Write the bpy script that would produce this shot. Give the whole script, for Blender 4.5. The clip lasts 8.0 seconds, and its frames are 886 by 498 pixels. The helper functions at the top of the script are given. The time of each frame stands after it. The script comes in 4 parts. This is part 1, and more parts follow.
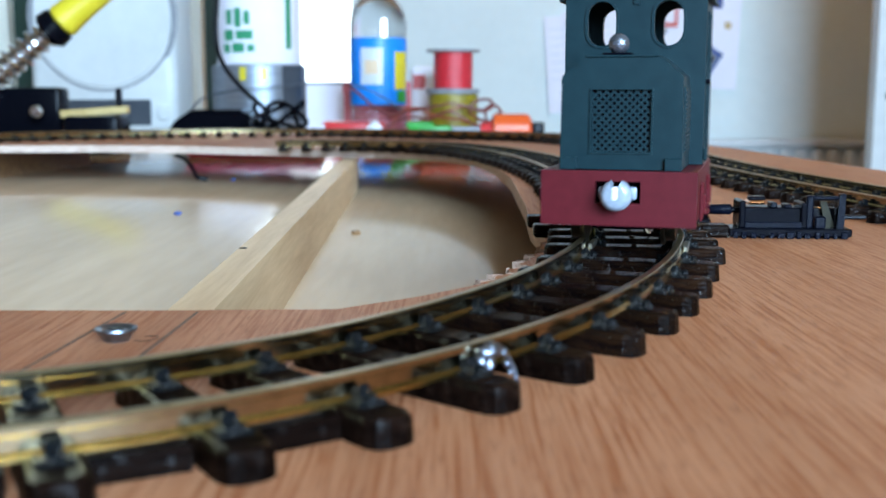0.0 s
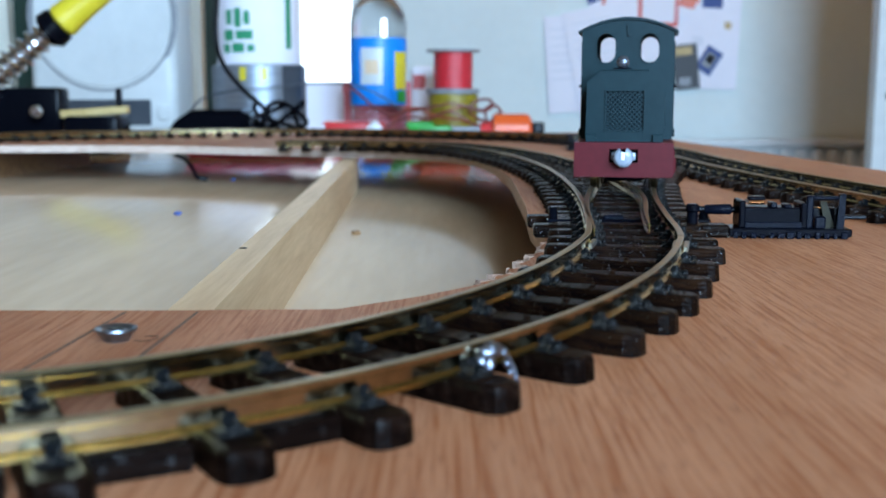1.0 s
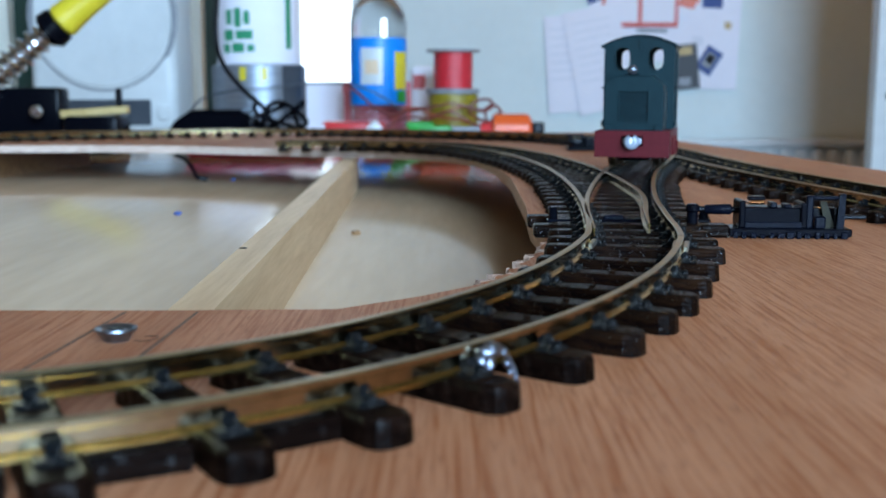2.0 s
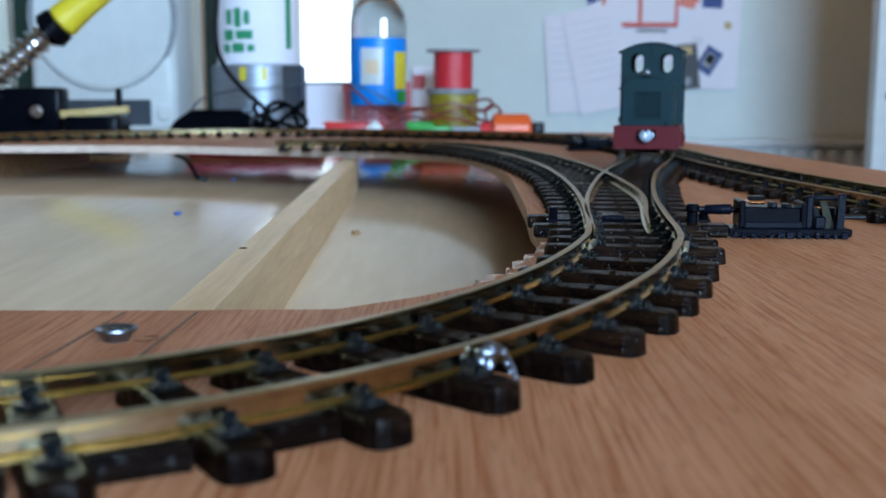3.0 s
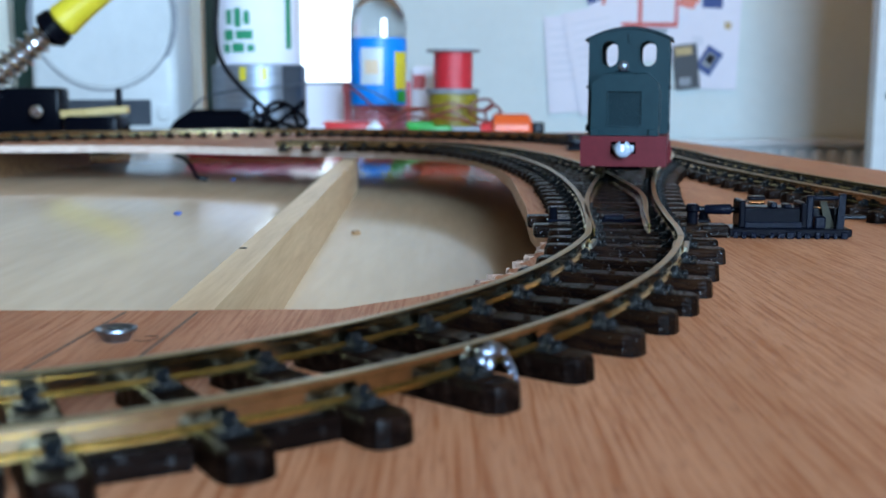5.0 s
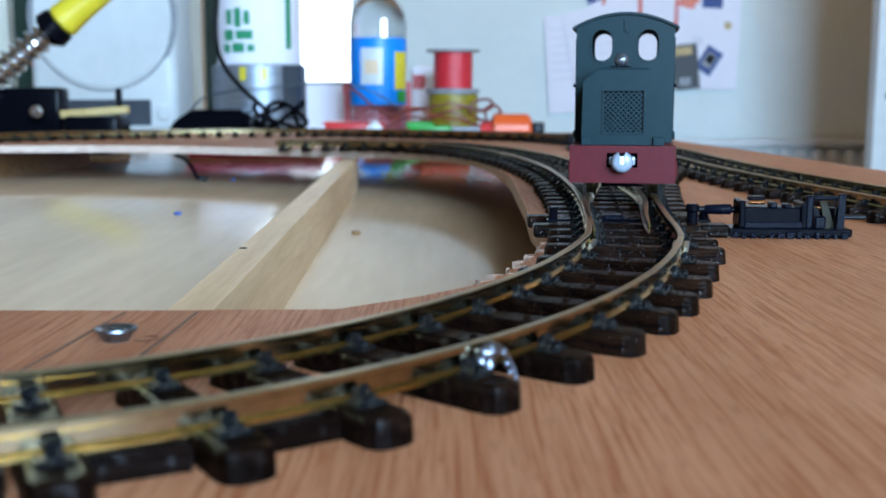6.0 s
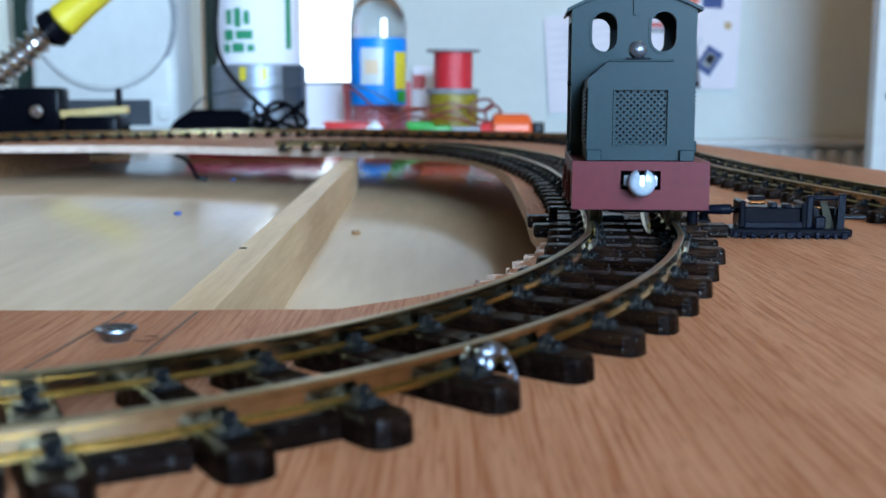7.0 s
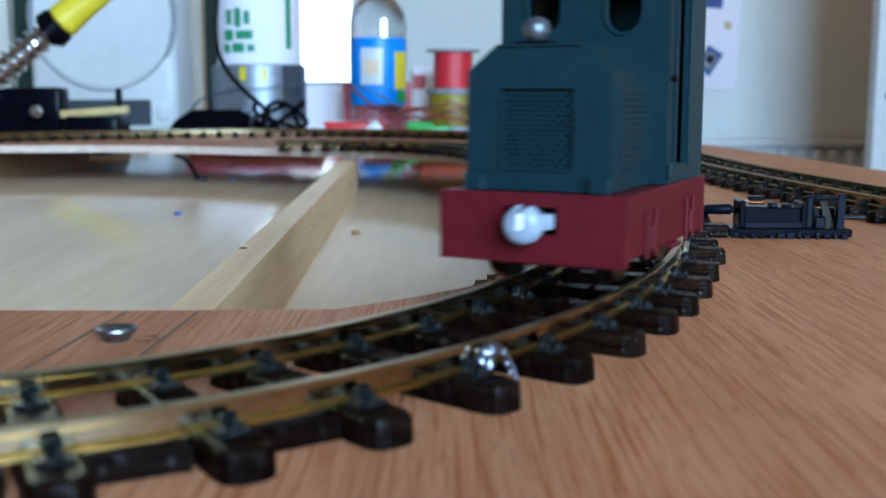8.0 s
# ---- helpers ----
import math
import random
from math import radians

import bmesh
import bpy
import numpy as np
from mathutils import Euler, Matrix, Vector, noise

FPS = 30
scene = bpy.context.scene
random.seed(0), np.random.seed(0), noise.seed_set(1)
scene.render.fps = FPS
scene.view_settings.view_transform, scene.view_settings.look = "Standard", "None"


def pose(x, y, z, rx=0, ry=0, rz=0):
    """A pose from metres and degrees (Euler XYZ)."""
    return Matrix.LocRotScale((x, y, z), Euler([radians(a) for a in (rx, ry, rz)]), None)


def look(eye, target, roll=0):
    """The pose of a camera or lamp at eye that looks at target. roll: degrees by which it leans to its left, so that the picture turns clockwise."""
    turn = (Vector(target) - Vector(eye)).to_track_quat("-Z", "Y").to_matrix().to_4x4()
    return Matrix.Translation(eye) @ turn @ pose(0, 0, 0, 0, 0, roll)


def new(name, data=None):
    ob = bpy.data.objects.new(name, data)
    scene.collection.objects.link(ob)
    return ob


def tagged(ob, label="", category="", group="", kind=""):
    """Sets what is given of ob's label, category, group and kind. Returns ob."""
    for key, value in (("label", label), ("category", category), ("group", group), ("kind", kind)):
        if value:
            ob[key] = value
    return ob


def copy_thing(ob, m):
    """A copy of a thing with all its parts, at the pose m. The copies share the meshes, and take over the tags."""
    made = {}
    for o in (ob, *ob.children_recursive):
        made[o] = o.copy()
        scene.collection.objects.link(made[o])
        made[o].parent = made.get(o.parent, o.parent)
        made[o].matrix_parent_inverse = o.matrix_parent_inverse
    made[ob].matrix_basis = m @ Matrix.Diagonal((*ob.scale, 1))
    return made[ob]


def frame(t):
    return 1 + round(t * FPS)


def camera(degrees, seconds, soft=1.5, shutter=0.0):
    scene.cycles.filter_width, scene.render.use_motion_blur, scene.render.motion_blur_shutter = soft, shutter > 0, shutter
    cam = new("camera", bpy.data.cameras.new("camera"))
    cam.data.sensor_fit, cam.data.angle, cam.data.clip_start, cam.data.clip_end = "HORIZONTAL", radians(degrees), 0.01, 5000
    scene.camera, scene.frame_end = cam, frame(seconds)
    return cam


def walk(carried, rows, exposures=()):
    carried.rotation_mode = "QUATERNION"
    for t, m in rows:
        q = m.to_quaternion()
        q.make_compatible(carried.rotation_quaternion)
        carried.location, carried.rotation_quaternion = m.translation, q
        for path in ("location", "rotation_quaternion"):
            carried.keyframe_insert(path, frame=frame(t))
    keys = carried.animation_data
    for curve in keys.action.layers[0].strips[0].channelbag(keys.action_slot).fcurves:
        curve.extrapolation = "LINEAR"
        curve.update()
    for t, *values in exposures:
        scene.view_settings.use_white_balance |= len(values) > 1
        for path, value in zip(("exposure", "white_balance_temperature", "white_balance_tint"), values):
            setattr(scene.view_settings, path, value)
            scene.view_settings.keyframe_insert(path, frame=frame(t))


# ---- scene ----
# Units below: plans are written in millimetres and turned into metres when a mesh is linked.
cam = camera(44.85, 8.0, shutter=0.9)
EYE = (0.0, 0.0, 0.03216)
AIM = (0.0, 1.0, 0.03216 - 275.0 / 1900.0)
cam.data.dof.use_dof = True
cam.data.dof.focus_distance = 0.212
cam.data.dof.aperture_fstop = 36.0
walk(cam, [(0.0, look(EYE, AIM)), (8.0, look(EYE, AIM))],
     exposures=[(0.0, 0.24, 6450, 11), (0.5, 0.04, 6320, 11), (1.0, -0.02, 6250, 11), (1.5, -0.08, 6180, 11), (3.0, -0.32, 6180, 11),
                (3.5, -0.32, 6180, 11), (4.0, -0.12, 6120, 11), (4.5, -0.06, 6120, 11), (6.0, 0.02, 6200, 11), (6.5, 0.04, 6240, 11),
                (7.0, 0.0, 6180, 11), (8.0, -0.14, 6000, 10)])

# ---- light: daylight through two windows of the room ----
world = bpy.data.worlds.new("daylight")
scene.world = world
world.use_nodes = True
sky = world.node_tree.nodes.new("ShaderNodeTexSky")
sky.sky_type = "NISHITA"
sky.sun_disc = False
sky.sun_elevation = radians(38)
sky.sun_rotation = radians(200)
world.node_tree.links.new(sky.outputs[0], world.node_tree.nodes["Background"].inputs[0])
world.node_tree.nodes["Background"].inputs[1].default_value = 0.12


def window_light(name, at, target, w, h, power, colour):
    lamp = bpy.data.lights.new(name, "AREA")
    lamp.shape, lamp.size, lamp.size_y, lamp.energy, lamp.color = "RECTANGLE", w, h, power, colour
    ob = new(name, lamp)
    ob.matrix_basis = look(at, target)
    return ob


window_light("window_light_south", (0.8, -1.72, 0.72), (0.8, 1.0, 0.55), 1.4, 1.15, 196, (0.492, 0.74, 1.005))

# Unseen lamp inferred from orange glints; placed to warm the shaded wall corner.
bulb_light = bpy.data.lights.new("ceiling_bulb_fill_light", "POINT")
bulb_light.energy, bulb_light.color, bulb_light.shadow_soft_size = 13, (1.0, 0.54, 0.19), 0.05
new("ceiling_bulb_fill_light", bulb_light).location = (0.72, 2.05, 1.38)


# ---- materials ----
def ramp(nt, stops):
    n = nt.nodes.new("ShaderNodeValToRGB")
    e = n.color_ramp.elements
    while len(e) < len(stops):
        e.new(0.5)
    for k, (p, c) in zip(e, stops):
        k.position, k.color = p, (*c, 1)
    return n


def surface(name, c1, c2, rough=0.5, metal=0.0, scale=(300, 300, 300), bump=0.15, depth=0.0003, fine=6.0, spec=0.5,
            rough2=None, lo=0.35, hi=0.65, turn=0.0, detail=6.0, vary=0.0, glint=None):
    """A procedural surface: two colours mixed by a stretched noise, finer grain on top, bump and uneven gloss."""
    m = bpy.data.materials.new(name)
    m.use_nodes = True
    nt = m.node_tree
    b = nt.nodes["Principled BSDF"]
    tc = nt.nodes.new("ShaderNodeTexCoord")
    mp = nt.nodes.new("ShaderNodeMapping")
    mp.inputs["Scale"].default_value = scale
    mp.inputs["Rotation"].default_value = (0, 0, radians(turn))
    nt.links.new(tc.outputs["Object"], mp.inputs[0])
    n1 = nt.nodes.new("ShaderNodeTexNoise")
    n1.inputs["Scale"].default_value, n1.inputs["Detail"].default_value = 1.0, detail
    n2 = nt.nodes.new("ShaderNodeTexNoise")
    n2.inputs["Scale"].default_value, n2.inputs["Detail"].default_value = fine, 4.0
    for n in (n1, n2):
        nt.links.new(mp.outputs[0], n.inputs["Vector"])
    mix = nt.nodes.new("ShaderNodeMath")
    mix.operation = "MULTIPLY_ADD"
    mix.inputs[1].default_value = 0.35
    nt.links.new(n2.outputs[0], mix.inputs[0])
    sub = nt.nodes.new("ShaderNodeMath")
    sub.operation = "MULTIPLY_ADD"
    sub.inputs[1].default_value, sub.inputs[2].default_value = 0.65, 0.0
    nt.links.new(n1.outputs[0], sub.inputs[0])
    nt.links.new(sub.outputs[0], mix.inputs[2])
    r = ramp(nt, [(lo, c1), (hi, c2)])
    nt.links.new(mix.outputs[0], r.inputs[0])
    colour = r.outputs[0]
    if vary:
        info = nt.nodes.new("ShaderNodeObjectInfo")
        hs = nt.nodes.new("ShaderNodeHueSaturation")
        mr = nt.nodes.new("ShaderNodeMapRange")
        mr.inputs["To Min"].default_value, mr.inputs["To Max"].default_value = 1 - vary, 1 + vary
        nt.links.new(info.outputs["Random"], mr.inputs["Value"])
        nt.links.new(mr.outputs[0], hs.inputs["Value"])
        nt.links.new(colour, hs.inputs["Color"])
        colour = hs.outputs[0]
    nt.links.new(colour, b.inputs["Base Color"])
    rr = nt.nodes.new("ShaderNodeMapRange")
    rr.inputs["To Min"].default_value = rough
    rr.inputs["To Max"].default_value = rough if rough2 is None else rough2
    nt.links.new(n1.outputs[0], rr.inputs["Value"])
    nt.links.new(rr.outputs[0], b.inputs["Roughness"])
    b.inputs["Metallic"].default_value = metal
    b.inputs["Specular IOR Level"].default_value = spec
    if glint:
        # (level, noise scale, threshold): small smooth spots in a duller surface
        n3 = nt.nodes.new("ShaderNodeTexNoise")
        n3.inputs["Scale"].default_value, n3.inputs["Detail"].default_value = glint[1], 2.0
        nt.links.new(tc.outputs["Object"], n3.inputs["Vector"])
        g = nt.nodes.new("ShaderNodeMapRange")
        g.inputs["From Min"].default_value, g.inputs["From Max"].default_value = glint[2], glint[2] + 0.12
        g.inputs["To Min"].default_value, g.inputs["To Max"].default_value = spec, glint[0]
        nt.links.new(n3.outputs[0], g.inputs["Value"])
        nt.links.new(g.outputs[0], b.inputs["Specular IOR Level"])
    if bump:
        bp = nt.nodes.new("ShaderNodeBump")
        bp.inputs["Strength"].default_value, bp.inputs["Distance"].default_value = bump, depth
        nt.links.new(mix.outputs[0], bp.inputs["Height"])
        nt.links.new(bp.outputs[0], b.inputs["Normal"])
    return m


def glass(name, colour, rough=0.02, ior=1.45):
    m = bpy.data.materials.new(name)
    m.use_nodes = True
    b = m.node_tree.nodes["Principled BSDF"]
    b.inputs["Base Color"].default_value = (*colour, 1)
    b.inputs["Transmission Weight"].default_value = 1.0
    b.inputs["Roughness"].default_value, b.inputs["IOR"].default_value = rough, ior
    return m


def veneer():
    """Reddish ply veneer: broad bands, long grain and short dark pores."""
    m = bpy.data.materials.new("board_veneer")
    m.use_nodes = True
    nt = m.node_tree
    b = nt.nodes["Principled BSDF"]
    tc = nt.nodes.new("ShaderNodeTexCoord")

    def streaks(scale, detail, distort=0.0):
        mp = nt.nodes.new("ShaderNodeMapping")
        mp.inputs["Scale"].default_value = scale
        mp.inputs["Rotation"].default_value = (0, 0, radians(-3.5))
        nt.links.new(tc.outputs["Object"], mp.inputs[0])
        n = nt.nodes.new("ShaderNodeTexNoise")
        n.inputs["Scale"].default_value, n.inputs["Detail"].default_value, n.inputs["Distortion"].default_value = 1.0, detail, distort
        nt.links.new(mp.outputs[0], n.inputs["Vector"])
        return n

    def mixed(fac, a, c):
        x = nt.nodes.new("ShaderNodeMix")
        x.data_type = "RGBA"
        nt.links.new(fac, x.inputs["Factor"])
        for sock, val in ((6, a), (7, c)):
            if isinstance(val, tuple):
                x.inputs[sock].default_value = (*val, 1)
            else:
                nt.links.new(val, x.inputs[sock])
        return x.outputs[2]

    bands = ramp(nt, [(0.30, (0.325, 0.131, 0.062)), (0.70, (0.446, 0.196, 0.100))])
    nt.links.new(streaks((70, 7, 70), 3, 0.6).outputs[0], bands.inputs[0])
    grain = ramp(nt, [(0.38, (0.0, 0.0, 0.0)), (0.53, (1, 1, 1))])
    g = streaks((1800, 44, 1800), 5, 0.5)
    nt.links.new(g.outputs[0], grain.inputs[0])
    pores = ramp(nt, [(0.57, (0.0, 0.0, 0.0)), (0.72, (1, 1, 1))])
    q = streaks((3100, 170, 3100), 3)
    nt.links.new(q.outputs[0], pores.inputs[0])
    light = mixed(grain.outputs[0], (0.268, 0.084, 0.031), bands.outputs[0])
    nt.links.new(mixed(pores.outputs[0], light, (0.200, 0.066, 0.028)), b.inputs["Base Color"])
    b.inputs["Roughness"].default_value = 0.55
    b.inputs["Specular IOR Level"].default_value = 0.16
    bp = nt.nodes.new("ShaderNodeBump")
    bp.inputs["Strength"].default_value, bp.inputs["Distance"].default_value = 0.5, 0.00012
    nt.links.new(g.outputs[0], bp.inputs["Height"])
    nt.links.new(bp.outputs[0], b.inputs["Normal"])
    return m


PLY = veneer()
PLY_EDGE = surface("ply_edge", (0.42, 0.29, 0.22), (0.62, 0.48, 0.40), 0.8, scale=(150, 150, 900), bump=0.6, depth=0.0006)
TORN = surface("torn_fibre", (0.26, 0.15, 0.10), (0.48, 0.32, 0.24), 0.85, scale=(900, 900, 900), bump=0.6, depth=0.0003)
CHAIR = surface("rail_chair", (0.0012, 0.0015, 0.0018), (0.006, 0.0072, 0.0085), 0.12, scale=(1500, 1500, 1500), bump=0.9, depth=0.0005, rough2=0.3, spec=0.04, glint=(0.42, 1000, 0.53))
PINE = surface("pine", (0.51, 0.32, 0.165), (0.65, 0.445, 0.255), 0.5, scale=(240, 14, 240), bump=0.2, depth=0.0002, fine=4)
TABLE = surface("varnished_table", (0.48, 0.337, 0.212), (0.58, 0.417, 0.27), 0.115, scale=(26, 3, 26), bump=0.02, depth=0.0002,
                fine=9, rough2=0.18, spec=0.28)
RAIL = surface("rail_head", (0.22, 0.165, 0.085), (0.37, 0.285, 0.155), 0.26, 1.0, scale=(160, 160, 160), bump=0.08, depth=0.0001, rough2=0.46)
RAIL_WEB = surface("rail_web", (0.28, 0.22, 0.13), (0.52, 0.42, 0.26), 0.09, 1.0, scale=(140, 140, 140), bump=0.02, depth=0.0001, rough2=0.2)
RAIL_FOOT = surface("rail_foot", (0.40, 0.27, 0.085), (0.58, 0.42, 0.15), 0.16, 1.0, scale=(200, 200, 200), bump=0.05, depth=0.0001, rough2=0.3)
SLEEPER = surface("brown_plastic_sleeper", (0.0008, 0.0005, 0.0005), (0.0075, 0.0034, 0.0022), 0.24, scale=(900, 120, 900), bump=0.9,
                  depth=0.0004, fine=3, rough2=0.45, vary=0.25, spec=0.02, glint=(0.16, 700, 0.56))
# Brown plastic streaks, which also put warm reflections into the colour.
GLOSS_SLEEPER = surface("glossy_black_sleeper", (0.0008, 0.0007, 0.0012), (0.0125, 0.0054, 0.0026), 0.10, scale=(260, 1100, 1100), bump=0.8,
                        depth=0.0006, fine=3, rough2=0.32, vary=0.45, spec=0.03, glint=(0.45, 1700, 0.60))
GREEN = surface("dark_green_paint", (0.0036, 0.0160, 0.0205), (0.0052, 0.0212, 0.0262), 0.36, scale=(500, 500, 500), bump=0.1, depth=0.0001, rough2=0.45, spec=0.22)
RED = surface("maroon_paint", (0.068, 0.0036, 0.0066), (0.086, 0.005, 0.0088), 0.42, scale=(500, 500, 500), bump=0.1, depth=0.0001, rough2=0.5, spec=0.24)
BLACK = surface("black_plastic", (0.0012, 0.0014, 0.0026), (0.0034, 0.0038, 0.0066), 0.10, scale=(900, 900, 900), bump=0.25, depth=0.0003, rough2=0.25, spec=0.06)
# Black for pieces that stand in for shade under the locomotive.
UNDER = surface("underside_shade_black", (0.004, 0.004, 0.005), (0.008, 0.008, 0.009), 0.7, spec=0.1)
# Wheel steel in a dark brown tone.
WHEEL = surface("dark_wheel_steel", (0.05, 0.042, 0.03), (0.09, 0.075, 0.055), 0.4, 1.0, scale=(900, 900, 900))
# Bluer copy of the black plastic: blue highlights put into its colour.
SHEEN = surface("blue_sheen_black", (0.0016, 0.0022, 0.0050), (0.0040, 0.0052, 0.0110), 0.08, scale=(900, 900, 900), bump=0.5, depth=0.0004, rough2=0.2, spec=0.07)
INSIDE = surface("dark_cab_inside", (0.01, 0.012, 0.012), (0.02, 0.022, 0.022), 0.8)
STEEL = surface("bright_steel", (0.55, 0.56, 0.58), (0.75, 0.76, 0.78), 0.18, 1.0, scale=(600, 600, 600), bump=0.1, depth=0.0001, rough2=0.35)
ZINC = surface("zinc_plate", (0.16, 0.19, 0.24), (0.28, 0.32, 0.39), 0.25, 1.0, scale=(900, 900, 900), bump=0.2, depth=0.0001, rough2=0.4)
SOLDER = surface("solder", (0.10, 0.11, 0.14), (0.28, 0.30, 0.36), 0.32, 1.0, scale=(800, 800, 800), bump=0.4, depth=0.0003)
COUPLING = surface("white_coupling", (0.21, 0.24, 0.29), (0.29, 0.33, 0.39), 0.16, scale=(900, 900, 900), bump=0.1, depth=0.0001)
JOINT = surface("pencil_groove", (0.07, 0.04, 0.025), (0.12, 0.07, 0.045), 0.8)
WALL = surface("wall_paint", (0.72, 0.79, 0.78), (0.77, 0.84, 0.83), 0.75, scale=(6, 6, 6), bump=0.1, depth=0.001)
# Unseen ceiling and walls: tan is chosen so bounced light browns the shade.
CEIL = surface("ceiling_paint", (0.30, 0.24, 0.16), (0.36, 0.29, 0.20), 0.8, scale=(6, 6, 6))
TANWALL = surface("tan_wall_paint", (0.33, 0.195, 0.085), (0.38, 0.235, 0.11), 0.8, scale=(6, 6, 6), bump=0.1, depth=0.001)
# The frame timber's shade is in this brown; the chip is brown itself.
SHADE_BROWN_PINE = surface("shade_brown_pine", (0.17, 0.085, 0.036), (0.33, 0.18, 0.075), 0.5, scale=(14, 240, 240), bump=0.2, depth=0.0002, fine=4)
JOINER = surface("dull_joiner", (0.22, 0.21, 0.18), (0.34, 0.32, 0.27), 0.4, 1.0, scale=(900, 900, 900))
CARPET = surface("carpet", (0.11, 0.058, 0.026), (0.18, 0.10, 0.048), 0.95, scale=(90, 90, 90), bump=0.6, depth=0.002)
WHITE = surface("white_enamel", (0.60, 0.62, 0.62), (0.66, 0.68, 0.68), 0.35, scale=(40, 40, 40), bump=0.03)
CREAM = surface("cream_paint", (0.78, 0.76, 0.66), (0.84, 0.82, 0.72), 0.5, scale=(30, 30, 30), bump=0.05)
PAPER = surface("paper", (0.86, 0.84, 0.92), (0.90, 0.88, 0.96), 0.8, scale=(20, 20, 20), bump=0.05)


# ---- builders ----
def prim_box(bm, x0, x1, y0, y1, z0, z1, bevel=0.0, seg=1):
    vs = [bm.verts.new((x, y, z)) for x in (x0, x1) for y in (y0, y1) for z in (z0, z1)]
    fs = [bm.faces.new([vs[i] for i in f]) for f in
          ((0, 1, 3, 2), (4, 6, 7, 5), (0, 4, 5, 1), (2, 3, 7, 6), (0, 2, 6, 4), (1, 5, 7, 3))]
    if bevel:
        es = list({e for f in fs for e in f.edges})
        bmesh.ops.bevel(bm, geom=es, offset=bevel, segments=seg, affect="EDGES", profile=0.5)
    return bm


def box(x0, x1, y0, y1, z0, z1, bevel=0.0, seg=1):
    return prim_box(bmesh.new(), x0, x1, y0, y1, z0, z1, bevel, seg)


def prim_lathe(bm, profile, seg=32, m=None, close=True):
    """Turns (r, z) pairs round the z axis, then moves them by m."""
    rings = []
    for r, z in profile:
        rings.append([bm.verts.new((r * math.cos(2 * math.pi * i / seg), r * math.sin(2 * math.pi * i / seg), z)) for i in range(seg)])
    for a, b in zip(rings, rings[1:]):
        for i in range(seg):
            j = (i + 1) % seg
            bm.faces.new((a[i], a[j], b[j], b[i]))
    if close:
        bm.faces.new(rings[0][::-1])
        bm.faces.new(rings[-1])
    if m is not None:
        bmesh.ops.transform(bm, matrix=m, verts=[v for r in rings for v in r])
    return bm


def lathe(profile, seg=32, m=None, close=True):
    return prim_lathe(bmesh.new(), profile, seg, m, close)


def prim_tube(bm, pts, r, seg=10):
    """A round bar along a polyline."""
    pts = [Vector(p) for p in pts]
    rings = []
    side = None
    for i, p in enumerate(pts):
        t = (pts[min(i + 1, len(pts) - 1)] - pts[max(i - 1, 0)]).normalized()
        if side is None:
            side = t.orthogonal().normalized()
        side = (side - t * side.dot(t)).normalized()
        up = t.cross(side)
        rr = r[i] if isinstance(r, (list, tuple)) else r
        rings.append([bm.verts.new(p + rr * (side * math.cos(2 * math.pi * k / seg) + up * math.sin(2 * math.pi * k / seg))) for k in range(seg)])
    for a, b in zip(rings, rings[1:]):
        for i in range(seg):
            j = (i + 1) % seg
            bm.faces.new((a[i], a[j], b[j], b[i]))
    bm.faces.new(rings[0][::-1])
    bm.faces.new(rings[-1])
    return bm


def tube(pts, r, seg=10):
    return prim_tube(bmesh.new(), pts, r, seg)


def prim_prism(bm, outline, lo, hi, axis="y"):
    """An outline of (a, b) pairs pushed from lo to hi along an axis: y takes (x, z), z takes (x, y), x takes (y, z)."""
    def at(a, b, d):
        return {"y": (a, d, b), "z": (a, b, d), "x": (d, a, b)}[axis]
    A = [bm.verts.new(at(a, b, lo)) for a, b in outline]
    B = [bm.verts.new(at(a, b, hi)) for a, b in outline]
    bm.faces.new(A)
    bm.faces.new(B[::-1])
    n = len(A)
    for i in range(n):
        bm.faces.new((A[i], B[i], B[(i + 1) % n], A[(i + 1) % n]))
    return bm


def prism(outline, lo, hi, axis="y"):
    return prim_prism(bmesh.new(), outline, lo, hi, axis)


def mesh_of(name, bm, material, smooth=True):
    bmesh.ops.recalc_face_normals(bm, faces=bm.faces)
    bmesh.ops.scale(bm, vec=(0.001, 0.001, 0.001), verts=bm.verts)
    me = bpy.data.meshes.new(name)
    bm.to_mesh(me)
    bm.free()
    me.materials.append(material)
    if smooth:
        me.shade_smooth()
        me.set_sharp_from_angle(angle=radians(35))
    return me


def part(name, bm, material, parent=None, label="", m=None, smooth=True):
    """Links a bmesh in millimetres as one mesh object under a thing or a part."""
    ob = new(name, bm if isinstance(bm, bpy.types.Mesh) else mesh_of(name, bm, material, smooth))
    if parent is not None:
        ob.parent = parent
    if m is not None:
        ob.matrix_basis = m
    return tagged(ob, label)


def mm(x, y, z, rx=0, ry=0, rz=0):
    return pose(x * 0.001, y * 0.001, z * 0.001, rx, ry, rz)


def thing(name, label, category, m=None, group="", kind=""):
    ob = new(name)
    if m is not None:
        ob.matrix_basis = m
    return tagged(ob, label, category, group, kind)


def setting(name, bm, material, label="", smooth=False):
    return tagged(part(name, bm, material, None, label, smooth=smooth), kind="structure", category=name.split("_")[0])


